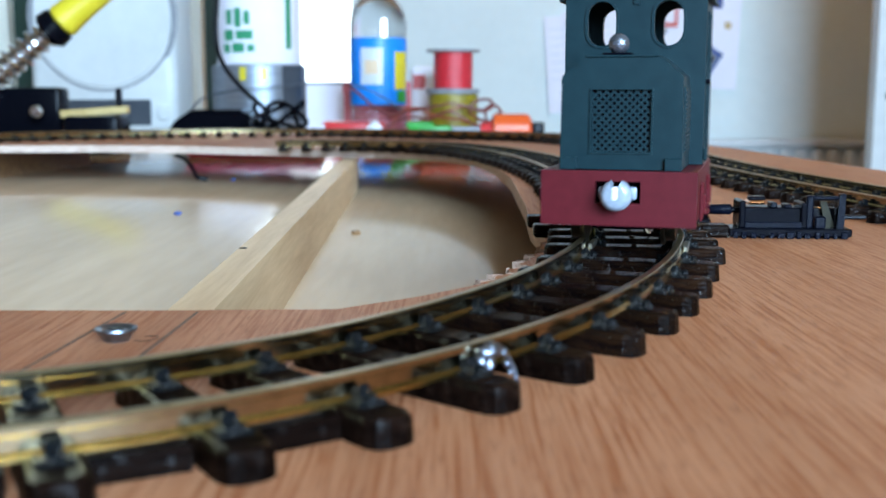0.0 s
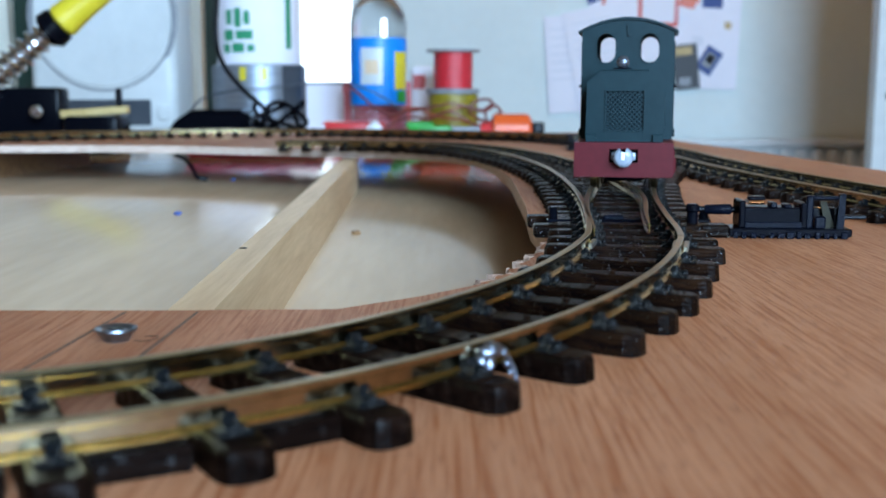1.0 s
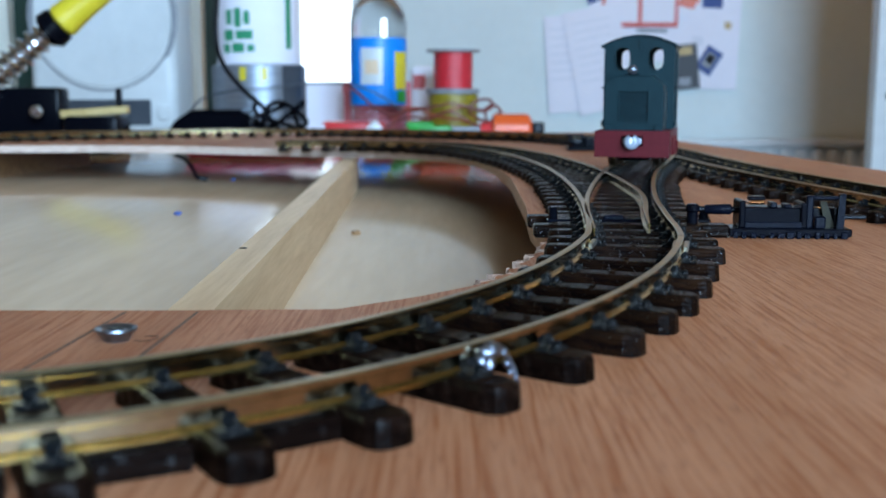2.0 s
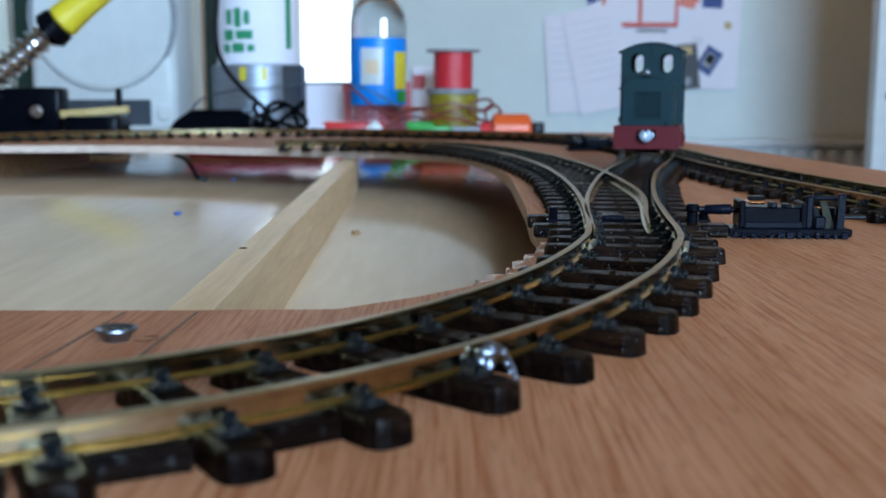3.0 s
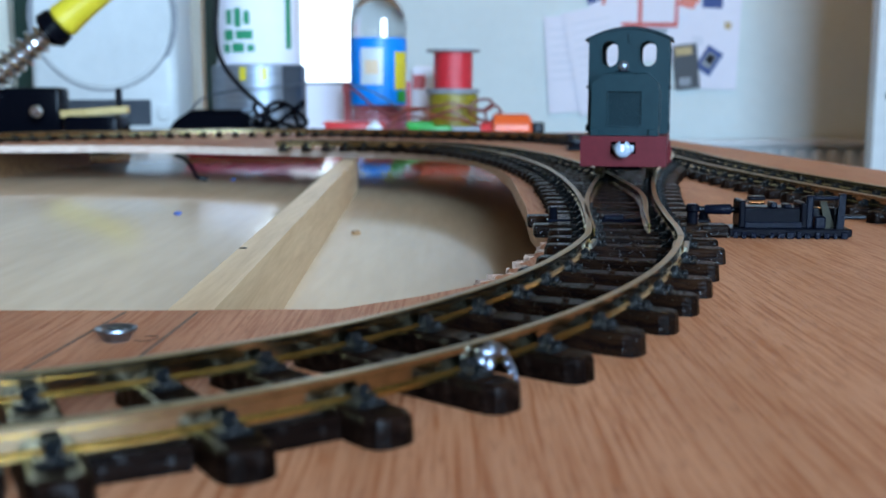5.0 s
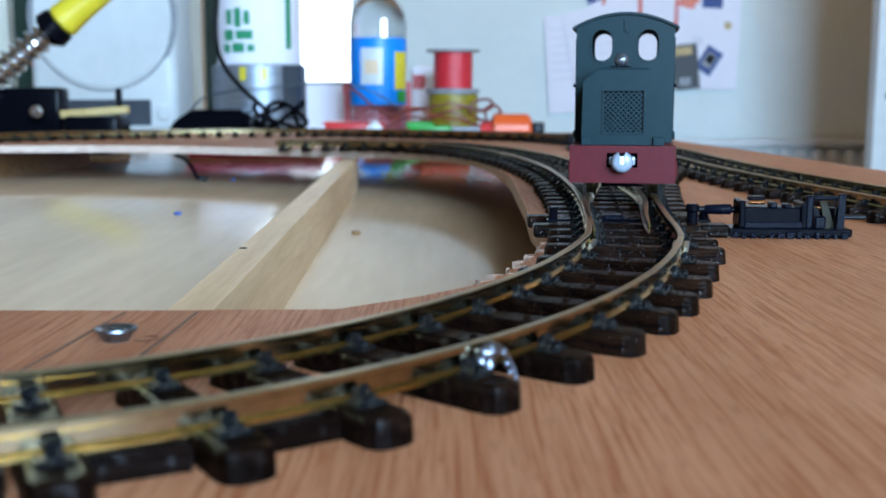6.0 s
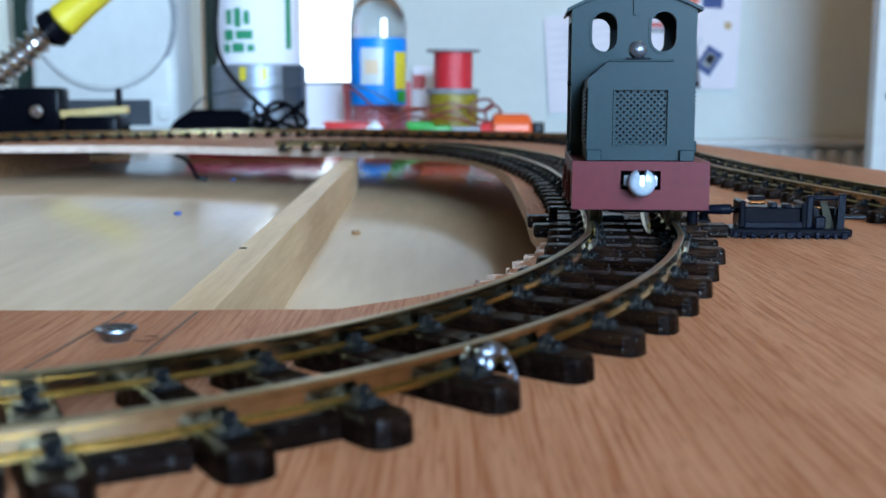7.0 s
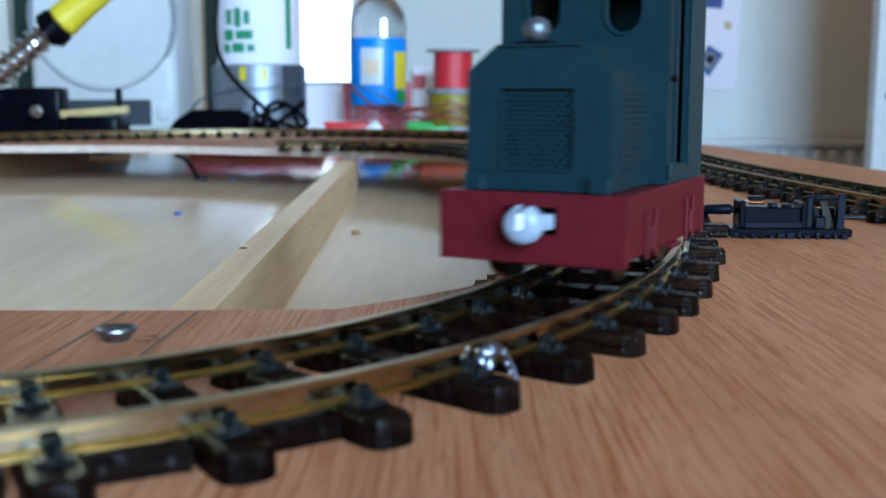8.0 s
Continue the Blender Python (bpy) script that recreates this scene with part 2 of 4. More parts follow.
def spline(pts, step=2.0):
    """A smooth plan line through control points, at even steps."""
    p = [Vector((a, b, 0)) for a, b in pts]
    p = [2 * p[0] - p[1]] + p + [2 * p[-1] - p[-2]]
    fine = []
    for i in range(1, len(p) - 2):
        for k in range(40):
            t = k / 40
            a, b, c, d = p[i - 1], p[i], p[i + 1], p[i + 2]
            fine.append(0.5 * (2 * b + (c - a) * t + (2 * a - 5 * b + 4 * c - d) * t * t + (3 * b - a - 3 * c + d) * t ** 3))
    fine.append(p[-2])
    return even(fine, step)


def even(fine, step=2.0):
    out, left = [fine[0].copy()], step
    for a, b in zip(fine, fine[1:]):
        d = (b - a).length
        while d >= left and d > 0:
            a = a + (b - a) * (left / d)
            d = (b - a).length
            left = step
            out.append(a.copy())
        left -= d
    return out


def headings(pts):
    return [(pts[min(i + 1, len(pts) - 1)] - pts[max(i - 1, 0)]).normalized() for i in range(len(pts))]


# ---- the plan of the tracks ----
SLEEPER_H, RAIL_H, HALF = 3.0, 2.8, 8.75
RAIL_TOP = SLEEPER_H + RAIL_H


def near_curve():
    """The curve past the camera: its bend tightens towards the near end."""
    back, x, y, a, s, ds = [], 42.17, 230.56, 1.405, 0.0, 0.5
    while s > -185:
        u = s / 100
        a -= (0.254 - 0.084 * u + 0.279 * u * u) / 100 * ds
        x -= math.cos(a) * ds
        y -= math.sin(a) * ds
        s -= ds
        back.append(Vector((x, y, 0)))
    return [p for p in back if p.y < 203][::-1]


CURVE = even(near_curve(), 2.0)
J = CURVE[-1]


def from_curve(pts):
    """A line that runs on smoothly from the end of the near curve."""
    k = CURVE[-16]
    full = spline([(k.x, k.y), (J.x, J.y)] + pts)
    near = min(range(len(full)), key=lambda i: (full[i] - J).length)
    return [J.copy()] + full[near + 1:]


LEFT_ROUTE = from_curve([(41.6, 245), (45.2, 290), (47, 346), (46, 399), (41.5, 452), (36, 488), (26, 529), (8, 572), (-18, 602), (-55, 617), (-96, 617)])
RIGHT_ROUTE = from_curve([(41.8, 245), (47.5, 285), (57, 336), (66.5, 378), (76, 412), (91, 468), (102, 530)])
LOOP = spline([(-365, 600), (-345, 670), (-300, 730), (-240, 778), (-160, 812), (-78, 812), (6, 775), (70, 720), (101, 630), (108, 520),
               (108.5, 445), (110, 395), (113.5, 350), (119, 300), (128, 235), (141, 160), (160, 60)])


# ---- the room ----
def room():
    z0, z1, x0, x1, y0, y1, t = -780, 1650, -2600, 2500, -1700, 3200, 120
    setting("floor", box(x0 - t, x1 + t, y0 - t, y1 + t, z0 - 60, z0), CARPET)
    setting("ceiling", box(x0 - t, x1 + t, y0 - t, y1 + t, z1, z1 + 80), CEIL)
    setting("wall_east", box(x1, x1 + t, y0, y1, z0, z1), TANWALL)
    setting("wall_west", box(x0 - t, x0, y0, y1, z0, z1), TANWALL)
    # north and south walls with a window opening each
    for name, ya, yb, xa, xb, za, zb in (("wall_south", y0 - t, y0, 50, 1550, 100, 1350), ("wall_north", y1, y1 + t, -470, -225, 20, 1350)):
        bm = box(x0 - t, xa, ya, yb, z0, z1)
        prim_box(bm, xb, x1 + t, ya, yb, z0, z1)
        prim_box(bm, xa, xb, ya, yb, z0, za)
        prim_box(bm, xa, xb, ya, yb, zb, z1)
        setting(name, bm, WALL if name.endswith("north") else TANWALL)
        win = thing("window_1" if name.endswith("south") else "window_2", "white painted window frame set in the wall", "window", kind="structure")
        ym, xm = (ya + yb) / 2, (xa + xb) / 2
        posts = [(xa, xa + 45, za, zb), (xb - 45, xb, za, zb), (xa + 45, xb - 45, za, za + 45), (xa + 45, xb - 45, zb - 45, zb)]
        if xb - xa > 1000:
            posts.append((xm - 22, xm + 22, za + 45, zb - 45))
        for fa, fb, ga, gb in posts:
            part("window_frame", box(fa, fb, ym - 30, ym + 30, ga, gb, 4), WHITE, win)


def unseen_partition():
    """Short unseen tan wall, added to close and darken the open door's corner."""
    bm = box(1740, 2500, 2400, 2500, -780, 1650)
    prim_box(bm, 958, 1739, 2400, 2500, 1262, 1650)
    setting("wall_partition", bm, TANWALL)


def outdoors():
    """The bright clouded sky outside the far window."""
    m = bpy.data.materials.new("bright_cloud")
    m.use_nodes = True
    b = m.node_tree.nodes["Principled BSDF"]
    b.inputs["Base Color"].default_value = (0.6, 0.6, 0.6, 1)
    b.inputs["Emission Color"].default_value = (0.80, 0.93, 1.0, 1)
    b.inputs["Emission Strength"].default_value = 2.8
    setting("backdrop", box(-1500, 700, 3900, 3910, -300, 2300), m, "bright white clouded sky outside the window")


# Unseen fitting for the warm fill bulb; its form and place are assumed.
def pendant_lamp():
    t = thing("pendant_lamp", "plain assumed ceiling lamp with a cord and a white cap, out of view", "ceiling lamp", mm(720, 2050, 0))
    part("ceiling_rose", lathe([(45, 1650), (45, 1640), (12, 1625)], 28), WHITE, t)
    part("cord", tube([(0, 0, 1630), (0, 0, 1500)], 3.0, 10), WHITE, t)
    part("cap", lathe([(10, 1502), (18, 1495), (22, 1455), (20, 1452)], 24), WHITE, t)


room()
unseen_partition()
outdoors()
pendant_lamp()


# ---- table and baseboard ----
def table():
    t = thing("table", "varnished pale wooden table top, glossy and reflecting", "table")
    part("tabletop", box(-1500, 150, -500, 2150, -54, -24, 3, 2), TABLE, t)
    for x in (-1420, 70):
        for y in (-420, 2070):
            part("leg", box(x - 35, x + 35, y - 35, y + 35, -780, -54, 4), PINE, t)


table()

INNER = [(-16, 159), (-4, 169), (6, 180), (7, 184), (9.5, 185), (9, 189), (12.5, 191), (12, 196), (15, 198), (14.5, 204), (17, 207), (17.5, 214),
         (21, 219), (20.5, 225), (23, 236), (22.5, 248), (22, 268), (24, 312), (25, 360), (26, 410), (24, 475), (17, 545), (0, 586), (-30, 612),
         (-70, 626), (-110, 645), (-160, 668), (-221, 678), (-300, 672)]


def baseboard():
    t = thing("baseboard", "open reddish plywood model railway baseboard with cut edges", "baseboard")
    outer = [(-520, 840), (-520, 900), (150, 900), (163, 721), (174, 620), (186, 451), (203, 250), (230, -70), (-520, -70), (-520, 157.5)]
    ring = [(-300, 157.8), (-41, 158)] + INNER + [(-420, 600)]
    bm = prism(outer + ring, -4.5, 0, "z")
    me = mesh_of("deck", bm, PLY, smooth=False)
    me.materials.append(PLY_EDGE)
    for p in me.polygons:
        p.material_index = 0 if abs(p.normal.z) > 0.7 else 1
    part("deck", me, PLY, t, "reddish veneered plywood deck")
    part("deck_side", prism([(-520, 158), (-440, 158), (-440, 646), (-519.5, 837)], -4.5, 0, "z"), PLY, t)
    # torn splinters along the cut beside the curve
    rnd = random.Random(5)
    edge = [q for q in INNER if 178 < q[1] < 240]
    for (xa, ya), (xb, yb) in zip(edge, edge[1:]):
        for k in range(2):
            u = rnd.random()
            x, y, w = xa + (xb - xa) * u, ya + (yb - ya) * u, rnd.uniform(0.3, 1.0)
            part("splinter", prism([(x - w * 1.3, y + rnd.uniform(-0.6, 0.6)), (x - 0.2, y - w * 0.6), (x + w, y + rnd.uniform(-0.5, 0.5)), (x - 0.1, y + w * 0.7)],
                                   -rnd.uniform(0.6, 2.2), rnd.uniform(0.02, 0.35), "z"), TORN, t, smooth=False)
    # cross timber and the frame below the deck
    cross = [(-46.8, 140), (-38.8, 140), (-50.5, 640), (-58.8, 640)]
    part("cross_timber", prism(cross, -24, -5, "z"), PINE, t, "pale planed pine strip")
    part("frame_timber", box(-470, 200, 40, 60, -24, -4.5, 0.5), PINE, t)
    part("frame_timber", box(120, 140, 62, 640, -24, -4.5, 0.5), PINE, t)
    # Darker than the other pine: shade is put into this timber's colour.
    part("frame_timber", prism([(-338, 380), (-301, 725), (-286, 872), (-310, 872), (-325, 725), (-362, 380)], -24, -4.5, "z"), SHADE_BROWN_PINE, t)
    part("nail_head", lathe([(1.0, -5.05), (1.0, -4.9), (0.5, -4.8)], 14, Matrix.Translation((-48.5, 258, 0))), BLACK, t)
    # scored joints in the near deck
    for a, b in (((-47.2, 157), (-49.5, 122)), ((-36.5, 157), (-38, 112))):
        part("score_line", prism([(a[0] - 0.25, a[1]), (a[0] + 0.25, a[1]), (b[0] + 0.25, b[1]), (b[0] - 0.25, b[1])], -0.3, 0.04, "z"), JOINT, t)


baseboard()


def deck_screw(x, y):
    t = thing("screw", "zinc-plated pan-head screw in a cup washer", "screw", mm(x, y, 0))
    part("washer", lathe([(1.7, 0), (1.9, 0.6), (2.75, 1.5), (2.7, 1.75), (2.3, 1.7), (1.6, 1.2)], 28), ZINC, t)
    part("head", lathe([(1.6, 1.0), (1.65, 1.25), (1.2, 1.5), (0.4, 1.55)], 24), ZINC, t)
    # Black bars on the head stand in for shade in the cross slot.
    part("recess_shade", prim_box(box(-1.0, 1.0, -0.22, 0.22, 1.45, 1.62), -0.22, 0.22, -1.0, 1.0, 1.46, 1.63), BLACK, t)


deck_screw(-43.0, 138.2)


# ---- tracks ----
PROFILE = [(-1.15, 0), (1.15, 0), (1.15, 0.35), (0.38, 0.65), (0.38, 1.85), (0.6, 2.05), (0.6, 2.65), (0.45, 2.8), (-0.45, 2.8), (-0.6, 2.65),
           (-0.6, 2.05), (-0.38, 1.85), (-0.38, 0.65), (-1.15, 0.35)]


def rail_mesh(line, side, a=0, b=None, pull=None, taper=0):
    """The rail on one side (+1 is to the right going away) of a plan line, from point a to point b."""
    bm = bmesh.new()
    hd = headings(line)
    idx = list(range(a, len(line) if b is None else b))
    rings = []
    for i in idx:
        n = Vector((hd[i].y, -hd[i].x, 0))
        o = line[i] + n * (side * HALF + (pull(line[i]) if pull else 0))
        k = min(1.0, 0.3 + 0.7 * (i - a) / taper) if taper else 1.0
        lift = 0.9 * (1 - k)
        rings.append([bm.verts.new(o + n * p * k + Vector((0, 0, SLEEPER_H + max(q, lift)))) for p, q in PROFILE])
    k = len(PROFILE)
    for r, s in zip(rings, rings[1:]):
        for i in range(k):
            bm.faces.new((r[i], r[(i + 1) % k], s[(i + 1) % k], s[i]))
    bm.faces.new(rings[0][::-1])
    bm.faces.new(rings[-1])
    return bm


def rail_part(name, bm, parent, label="brass-toned metal rail"):
    """A rail with a dull worn head, a smooth web and a brassy foot."""
    bm.faces.index_update()
    k = len(PROFILE)
    for f in bm.faces:
        seg = f.index % k
        f.material_index = 1 if seg in (3, 4, 5, 9, 10, 11) else 2 if seg in (0, 1, 2, 12, 13) else 0
    me = mesh_of(name, bm, RAIL)
    me.materials.append(RAIL_WEB)
    me.materials.append(RAIL_FOOT)
    return part(name, me, RAIL, parent, label)


def sleeper_mesh(length, width, offsets=(), material=None):
    """A moulded sleeper with rounded ends and a pin mark; offsets give the rails that have webbing to the next sleeper."""
    bm = bmesh.new()
    h, w = length / 2, width / 2
    low = [(-h, -w + 1.7), (-h + 0.6, -w + 0.5), (-h + 1.9, -w), (h - 1.9, -w), (h - 0.6, -w + 0.5), (h, -w + 1.7),
           (h, w - 1.7), (h - 0.6, w - 0.5), (h - 1.9, w), (-h + 1.9, w), (-h + 0.6, w - 0.5), (-h, w - 1.7)]
    n = len(low)
    A = [bm.verts.new((x, y, 0)) for x, y in low]
    B = [bm.verts.new((x * 0.99, y * 0.96, SLEEPER_H - 0.7)) for x, y in low]
    D = [bm.verts.new((x * 0.978, y * 0.86, SLEEPER_H - 0.2)) for x, y in low]
    C = [bm.verts.new((x * 0.955, y * 0.7, SLEEPER_H)) for x, y in low]
    for P, Q in ((A, B), (B, D), (D, C)):
        for i in range(n):
            bm.faces.new((P[i], P[(i + 1) % n], Q[(i + 1) % n], Q[i]))
    bm.faces.new(C)
    for o in offsets:
        prim_box(bm, o - 1.1, o + 1.1, w * 0.9, w + 8.6, 0.0, SLEEPER_H - 0.6)
    prim_lathe(bm, [(0.6, -0.1), (0.5, 0.3), (0.2, 0.4)], 6, Matrix.Translation((0, 0, SLEEPER_H)))
    return mesh_of("sleeper", bm, material or SLEEPER, smooth=False)


def chair_mesh():
    """A rail chair: base plate under the rail, a hooked clip and a bolt head on each side."""
    bm = prism([(-3.6, -0.1), (3.6, -0.1), (3.3, 0.4), (-3.3, 0.4)], -1.6, 1.6)
    for sgn in (-1, 1):
        clip = [(1.2, 0.3), (2.7, 0.3), (2.3, 0.95), (1.75, 1.7), (1.35, 1.8), (0.75, 1.2), (0.7, 0.9)]
        prim_prism(bm, [(sgn * x, z) for x, z in clip], -0.75, 0.75)
        prim_lathe(bm, [(0.55, 0.3), (0.55, 0.9), (0.4, 1.1), (0.1, 1.15)], 6, Matrix.Translation((sgn * 2.95, 0.2, 0)))
    return mesh_of("chair", bm, CHAIR, smooth=False)


CHAIR_ME = chair_mesh()
SLEEPER_ME = sleeper_mesh(32.3, 5.4)
WEBBED_ME = sleeper_mesh(32.3, 5.4, (HALF,))
GLOSS_ME = sleeper_mesh(32.4, 5.2, material=GLOSS_SLEEPER)


def lay_sleeper(parent, me, x, y, turn, half=HALF):
    one = part("sleeper", me, SLEEPER, parent, m=mm(x, y, 0, 0, 0, turn))
    for o in (-half, half):
        part("chair", CHAIR_ME, CHAIR, one, m=mm(o, 0, SLEEPER_H))


def lay_sleepers(parent, line, pitch, start=0.0, end=None, me=SLEEPER_ME):
    hd = headings(line)
    s = start
    while s < (end if end is not None else (len(line) - 1) * 2.0):
        i = min(int(s / 2.0), len(line) - 1)
        q = line[i] + hd[i] * (s - 2.0 * i)
        lay_sleeper(parent, me, q.x, q.y, math.degrees(math.atan2(hd[i].y, hd[i].x)) - 90 + random.uniform(-1.2, 1.2))
        s += pitch


def plain_track(name, line, label, pitch=13.4, start=4.0, places=()):
    t = thing(name, label, "railway track", group="model railway tracks")
    rail_part("rail", rail_mesh(line, 1), t)
    rail_part("rail", rail_mesh(line, -1), t)
    for s in places:
        lay_sleepers(t, line, 1000, s, s + 1, GLOSS_ME if s > 80 else WEBBED_ME if s < 40 else SLEEPER_ME)
    if not places:
        lay_sleepers(t, line, pitch, start, me=GLOSS_ME)
    return t


curved_track = plain_track("curved_track", CURVE, "curved brass-railed track on dark brown plastic sleepers",
                           places=(7.0, 20.5, 33.9, 46.6, 60.2, 73.8, 87.2, 100.5, 113, 127, 142))
loop_track = plain_track("loop_track", LOOP, "brass-railed outer loop track on dark sleepers", 12.5)
N_TURN = 75
inner_track = plain_track("inner_track", LEFT_ROUTE[N_TURN:], "brass-railed inner track that ends at the board edge", 12.5)
joining_track = plain_track("joining_track", RIGHT_ROUTE[N_TURN:], "short brass-railed track joining the outer loop", 12.5)


def turnout():
    t = thing("turnout", "model railway turnout with open blade and dark sleepers", "turnout", group="model railway tracks")
    rail_part("stock_rail", rail_mesh(LEFT_ROUTE, -1, 0, N_TURN + 1), t, "brass-toned stock rail")
    rail_part("stock_rail", rail_mesh(RIGHT_ROUTE, 1, 0, N_TURN + 1), t, "brass-toned stock rail")

    def opened(p):
        u = max(0.0, min(1.0, (305 - p.y) / 90))
        return -5.2 * u * u * (3 - 2 * u)

    def closed(p):
        u = max(0.0, min(1.0, (250 - p.y) / 45))
        return 1.25 * u

    rail_part("blade", rail_mesh(LEFT_ROUTE, 1, 9, N_TURN + 1, opened, 18), t, "bright tapered switch blade")
    rail_part("blade", rail_mesh(RIGHT_ROUTE, -1, 4, N_TURN + 1, closed, 18), t, "bright tapered switch blade")
    hl, hr = headings(LEFT_ROUTE), headings(RIGHT_ROUTE)
    i = 2
    while i < N_TURN:
        a, b = LEFT_ROUTE[i], RIGHT_ROUTE[i]
        c, gap = (a + b) / 2, (b - a).length
        d = (hl[i] + hr[i]).normalized()
        me = sleeper_mesh(34.8 + gap, 5.0, material=GLOSS_SLEEPER)
        lay_sleeper(t, me, c.x, c.y, math.degrees(math.atan2(d.y, d.x)) - 90, HALF + gap / 2)
        i += 6
    part("spring_box", box(37.5, 42.5, 249.6, 254.6, 2.6, 4.0, 0.4), SHEEN, t, "small black spring box")
    for y0, y1 in ((239.5, 244.5), (257.5, 262.5)):
        part("headblock", box(20.5, 64.5, y0, y1, 0, 2.9, 0.4), GLOSS_SLEEPER, t, "long dark sleeper beside the tie bar")
    # tie bar with its end posts
    bar = part("tie_bar", box(24.5, 63, 250.5, 253.5, 1.2, 3.0, 0.3), SHEEN, t, "black plastic tie bar")
    part("post", lathe([(1.1, 1.2), (1.1, 5.4), (0.8, 5.8)], 14, Matrix.Translation((26.0, 252, 0))), BLACK, bar)
    part("post", lathe([(1.1, 1.2), (1.1, 4.2), (0.8, 4.6)], 14, Matrix.Translation((61.5, 252, 0))), BLACK, bar)


turnout()


def rail_fittings():
    """Joiners at the turnout's toe and a solder joint on the outer rail."""
    hd = headings(CURVE)
    d, p = hd[-1], CURVE[-1]
    a = math.degrees(math.atan2(d.y, d.x)) - 90
    for sgn in (-1, 1):
        q = p + Vector((d.y, -d.x, 0)) * sgn * HALF
        bm = box(-1.5, -0.55, -4.5, 4.5, 0, 1.1, 0.15)
        prim_box(bm, 0.55, 1.5, -4.5, 4.5, 0, 1.1, 0.15)
        part("rail_joiner", bm, JOINER, curved_track, "dull metal rail joiner", m=mm(q.x, q.y, SLEEPER_H + 0.2, 0, 0, a))
    i = 32
    n = Vector((hd[i].y, -hd[i].x, 0))
    q = CURVE[i] + n * (HALF + 1.1)
    bm = bmesh.new()
    for u, v, w, r in ((-2.7, 0.2, 0.3, 0.9), (-1.9, 0.25, 1.0, 1.1), (-0.9, 0.3, 1.3, 1.05), (0.2, 0.2, 1.2, 0.95), (1.2, 0.2, 0.8, 0.8), (2.1, 0.3, 0.6, 0.6), (-1.4, 0.5, 0.2, 0.9), (2.6, 0.7, -0.6, 0.6), (2.9, 1.0, -1.6, 0.5)):
        bmesh.ops.create_icosphere(bm, subdivisions=2, radius=r * 0.9, matrix=Matrix.Translation((v, u * 0.8, w)))
    for v in bm.verts:
        v.co += 0.45 * noise.noise_vector(v.co * 0.8)
    a = math.degrees(math.atan2(hd[i].y, hd[i].x)) - 90
    solder = part("solder_joint", bm, SOLDER, curved_track, "shiny silver solder blob", m=mm(q.x, q.y, SLEEPER_H + 0.6, 0, 0, a))
    part("feed_wire", tube([(0.3, 1.2, 0.8), (0.6, 2.2, 0.2), (1.0, 2.9, -1.4), (1.3, 3.3, -3.5)], 0.3, 8), SOLDER, solder, "tinned feed wire")


rail_fittings()


# ---- point motors ----
def point_motor(m):
    t = thing("point_motor", "black plastic point motor lying on the board", "point motor", m, group="point motors")
    bp = part("base_plate", box(0, 27, -4.5, 4.5, 0.4, 2.2, 0.25), BLACK, t)
    for k in range(13):
        part("rib", box(0.4 + 2 * k + random.uniform(0, 0.5), 1.7 + 2 * k + random.uniform(0, 0.6), -4.7 - random.uniform(0, 0.5), -4.3, 0, random.uniform(1.0, 2.0), 0.2), SHEEN, bp)
    part("coil", box(3, 16.8, -3.0, 3.4, 2.2, 6.9, 0.35, 1), BLACK, t)
    part("end_cheek", box(2.2, 3.6, -3.8, 3.8, 2.2, 8.4, 0.3), BLACK, t)
    part("end_cheek", box(15.8, 17.2, -3.8, 3.8, 2.2, 8.0, 0.3), BLACK, t)
    part("copper_winding", box(4.4, 8.2, -2.6, 2.6, 7.4, 8.3, 0.4), COPPER, t, "bare copper winding")
    part("terminal", box(4.6, 8.4, -1.6, 0.6, 8.3, 9.2, 0.2), BLACK, t)
    fr = part("bracket", box(17.0, 18.6, -3.4, -1.8, 2.2, 9.6, 0.3), SHEEN, t)
    part("bracket_post", prism([(23.8, 2.2), (25.4, 2.2), (25.6, 10.0), (24.2, 10.0)], -3.4, -1.8), SHEEN, fr)
    part("bracket_bar", box(17.4, 24.6, -3.2, -2.0, 8.6, 9.5, 0.3), SHEEN, fr)
    part("lever", prism([(20.4, 8.2), (21.8, 8.2), (23.9, 2.2), (21.8, 2.2)], -1.6, -0.8), DULL, t, "dull brass lever")
    part("coil_flange", box(3.5, 16.3, -3.7, -3.0, 2.2, 3.7, 0.2), SHEEN, t)
    part("tag", box(9.2, 10.6, -3.3, 1.0, 6.8, 8.0, 0.2), SHEEN, t)
    part("tag", box(12.2, 13.8, -3.3, 0.4, 6.8, 7.6, 0.2), SHEEN, t)
    part("stop_block", box(18.8, 21.2, -4.2, -2.6, 2.2, 5.0, 0.3), SHEEN, t)
    part("spring_housing", box(18.6, 24.8, 0, 3.2, 2.2, 6.6, 0.6, 2), BLACK, t)
    part("pushrod", tube([(25.6, -1.2, 4.6), (30.6, -1.2, 4.6)], 0.55, 10), BLACK, t)
    part("pushrod", tube([(2.6, 0, 6.0), (-7.0, 0, 6.1)], 0.7, 10), BLACK, t)
    part("sleeve", tube([(1.2, 0, 6.1), (0.8, 0, 6.1), (-4.6, 0, 6.0), (-5.0, 0, 6.0)], [0.8, 1.25, 1.1, 0.8], 14), SHEEN, t)
    part("drive_pin", lathe([(1.3, 0), (1.3, 5.4), (1.6, 5.7), (1.6, 6.8), (1.1, 7.3)], 16, Matrix.Translation((-7.6, 0, 0))), BLACK, t)
    part("mounting_tab", prism([(-1.8, -3), (0.4, -3.4), (2.2, -2), (0.6, 1.5), (-1.2, 0.6)], 0, 0.6, "z"), JOINER, t, "bent bright metal tab")
    return t


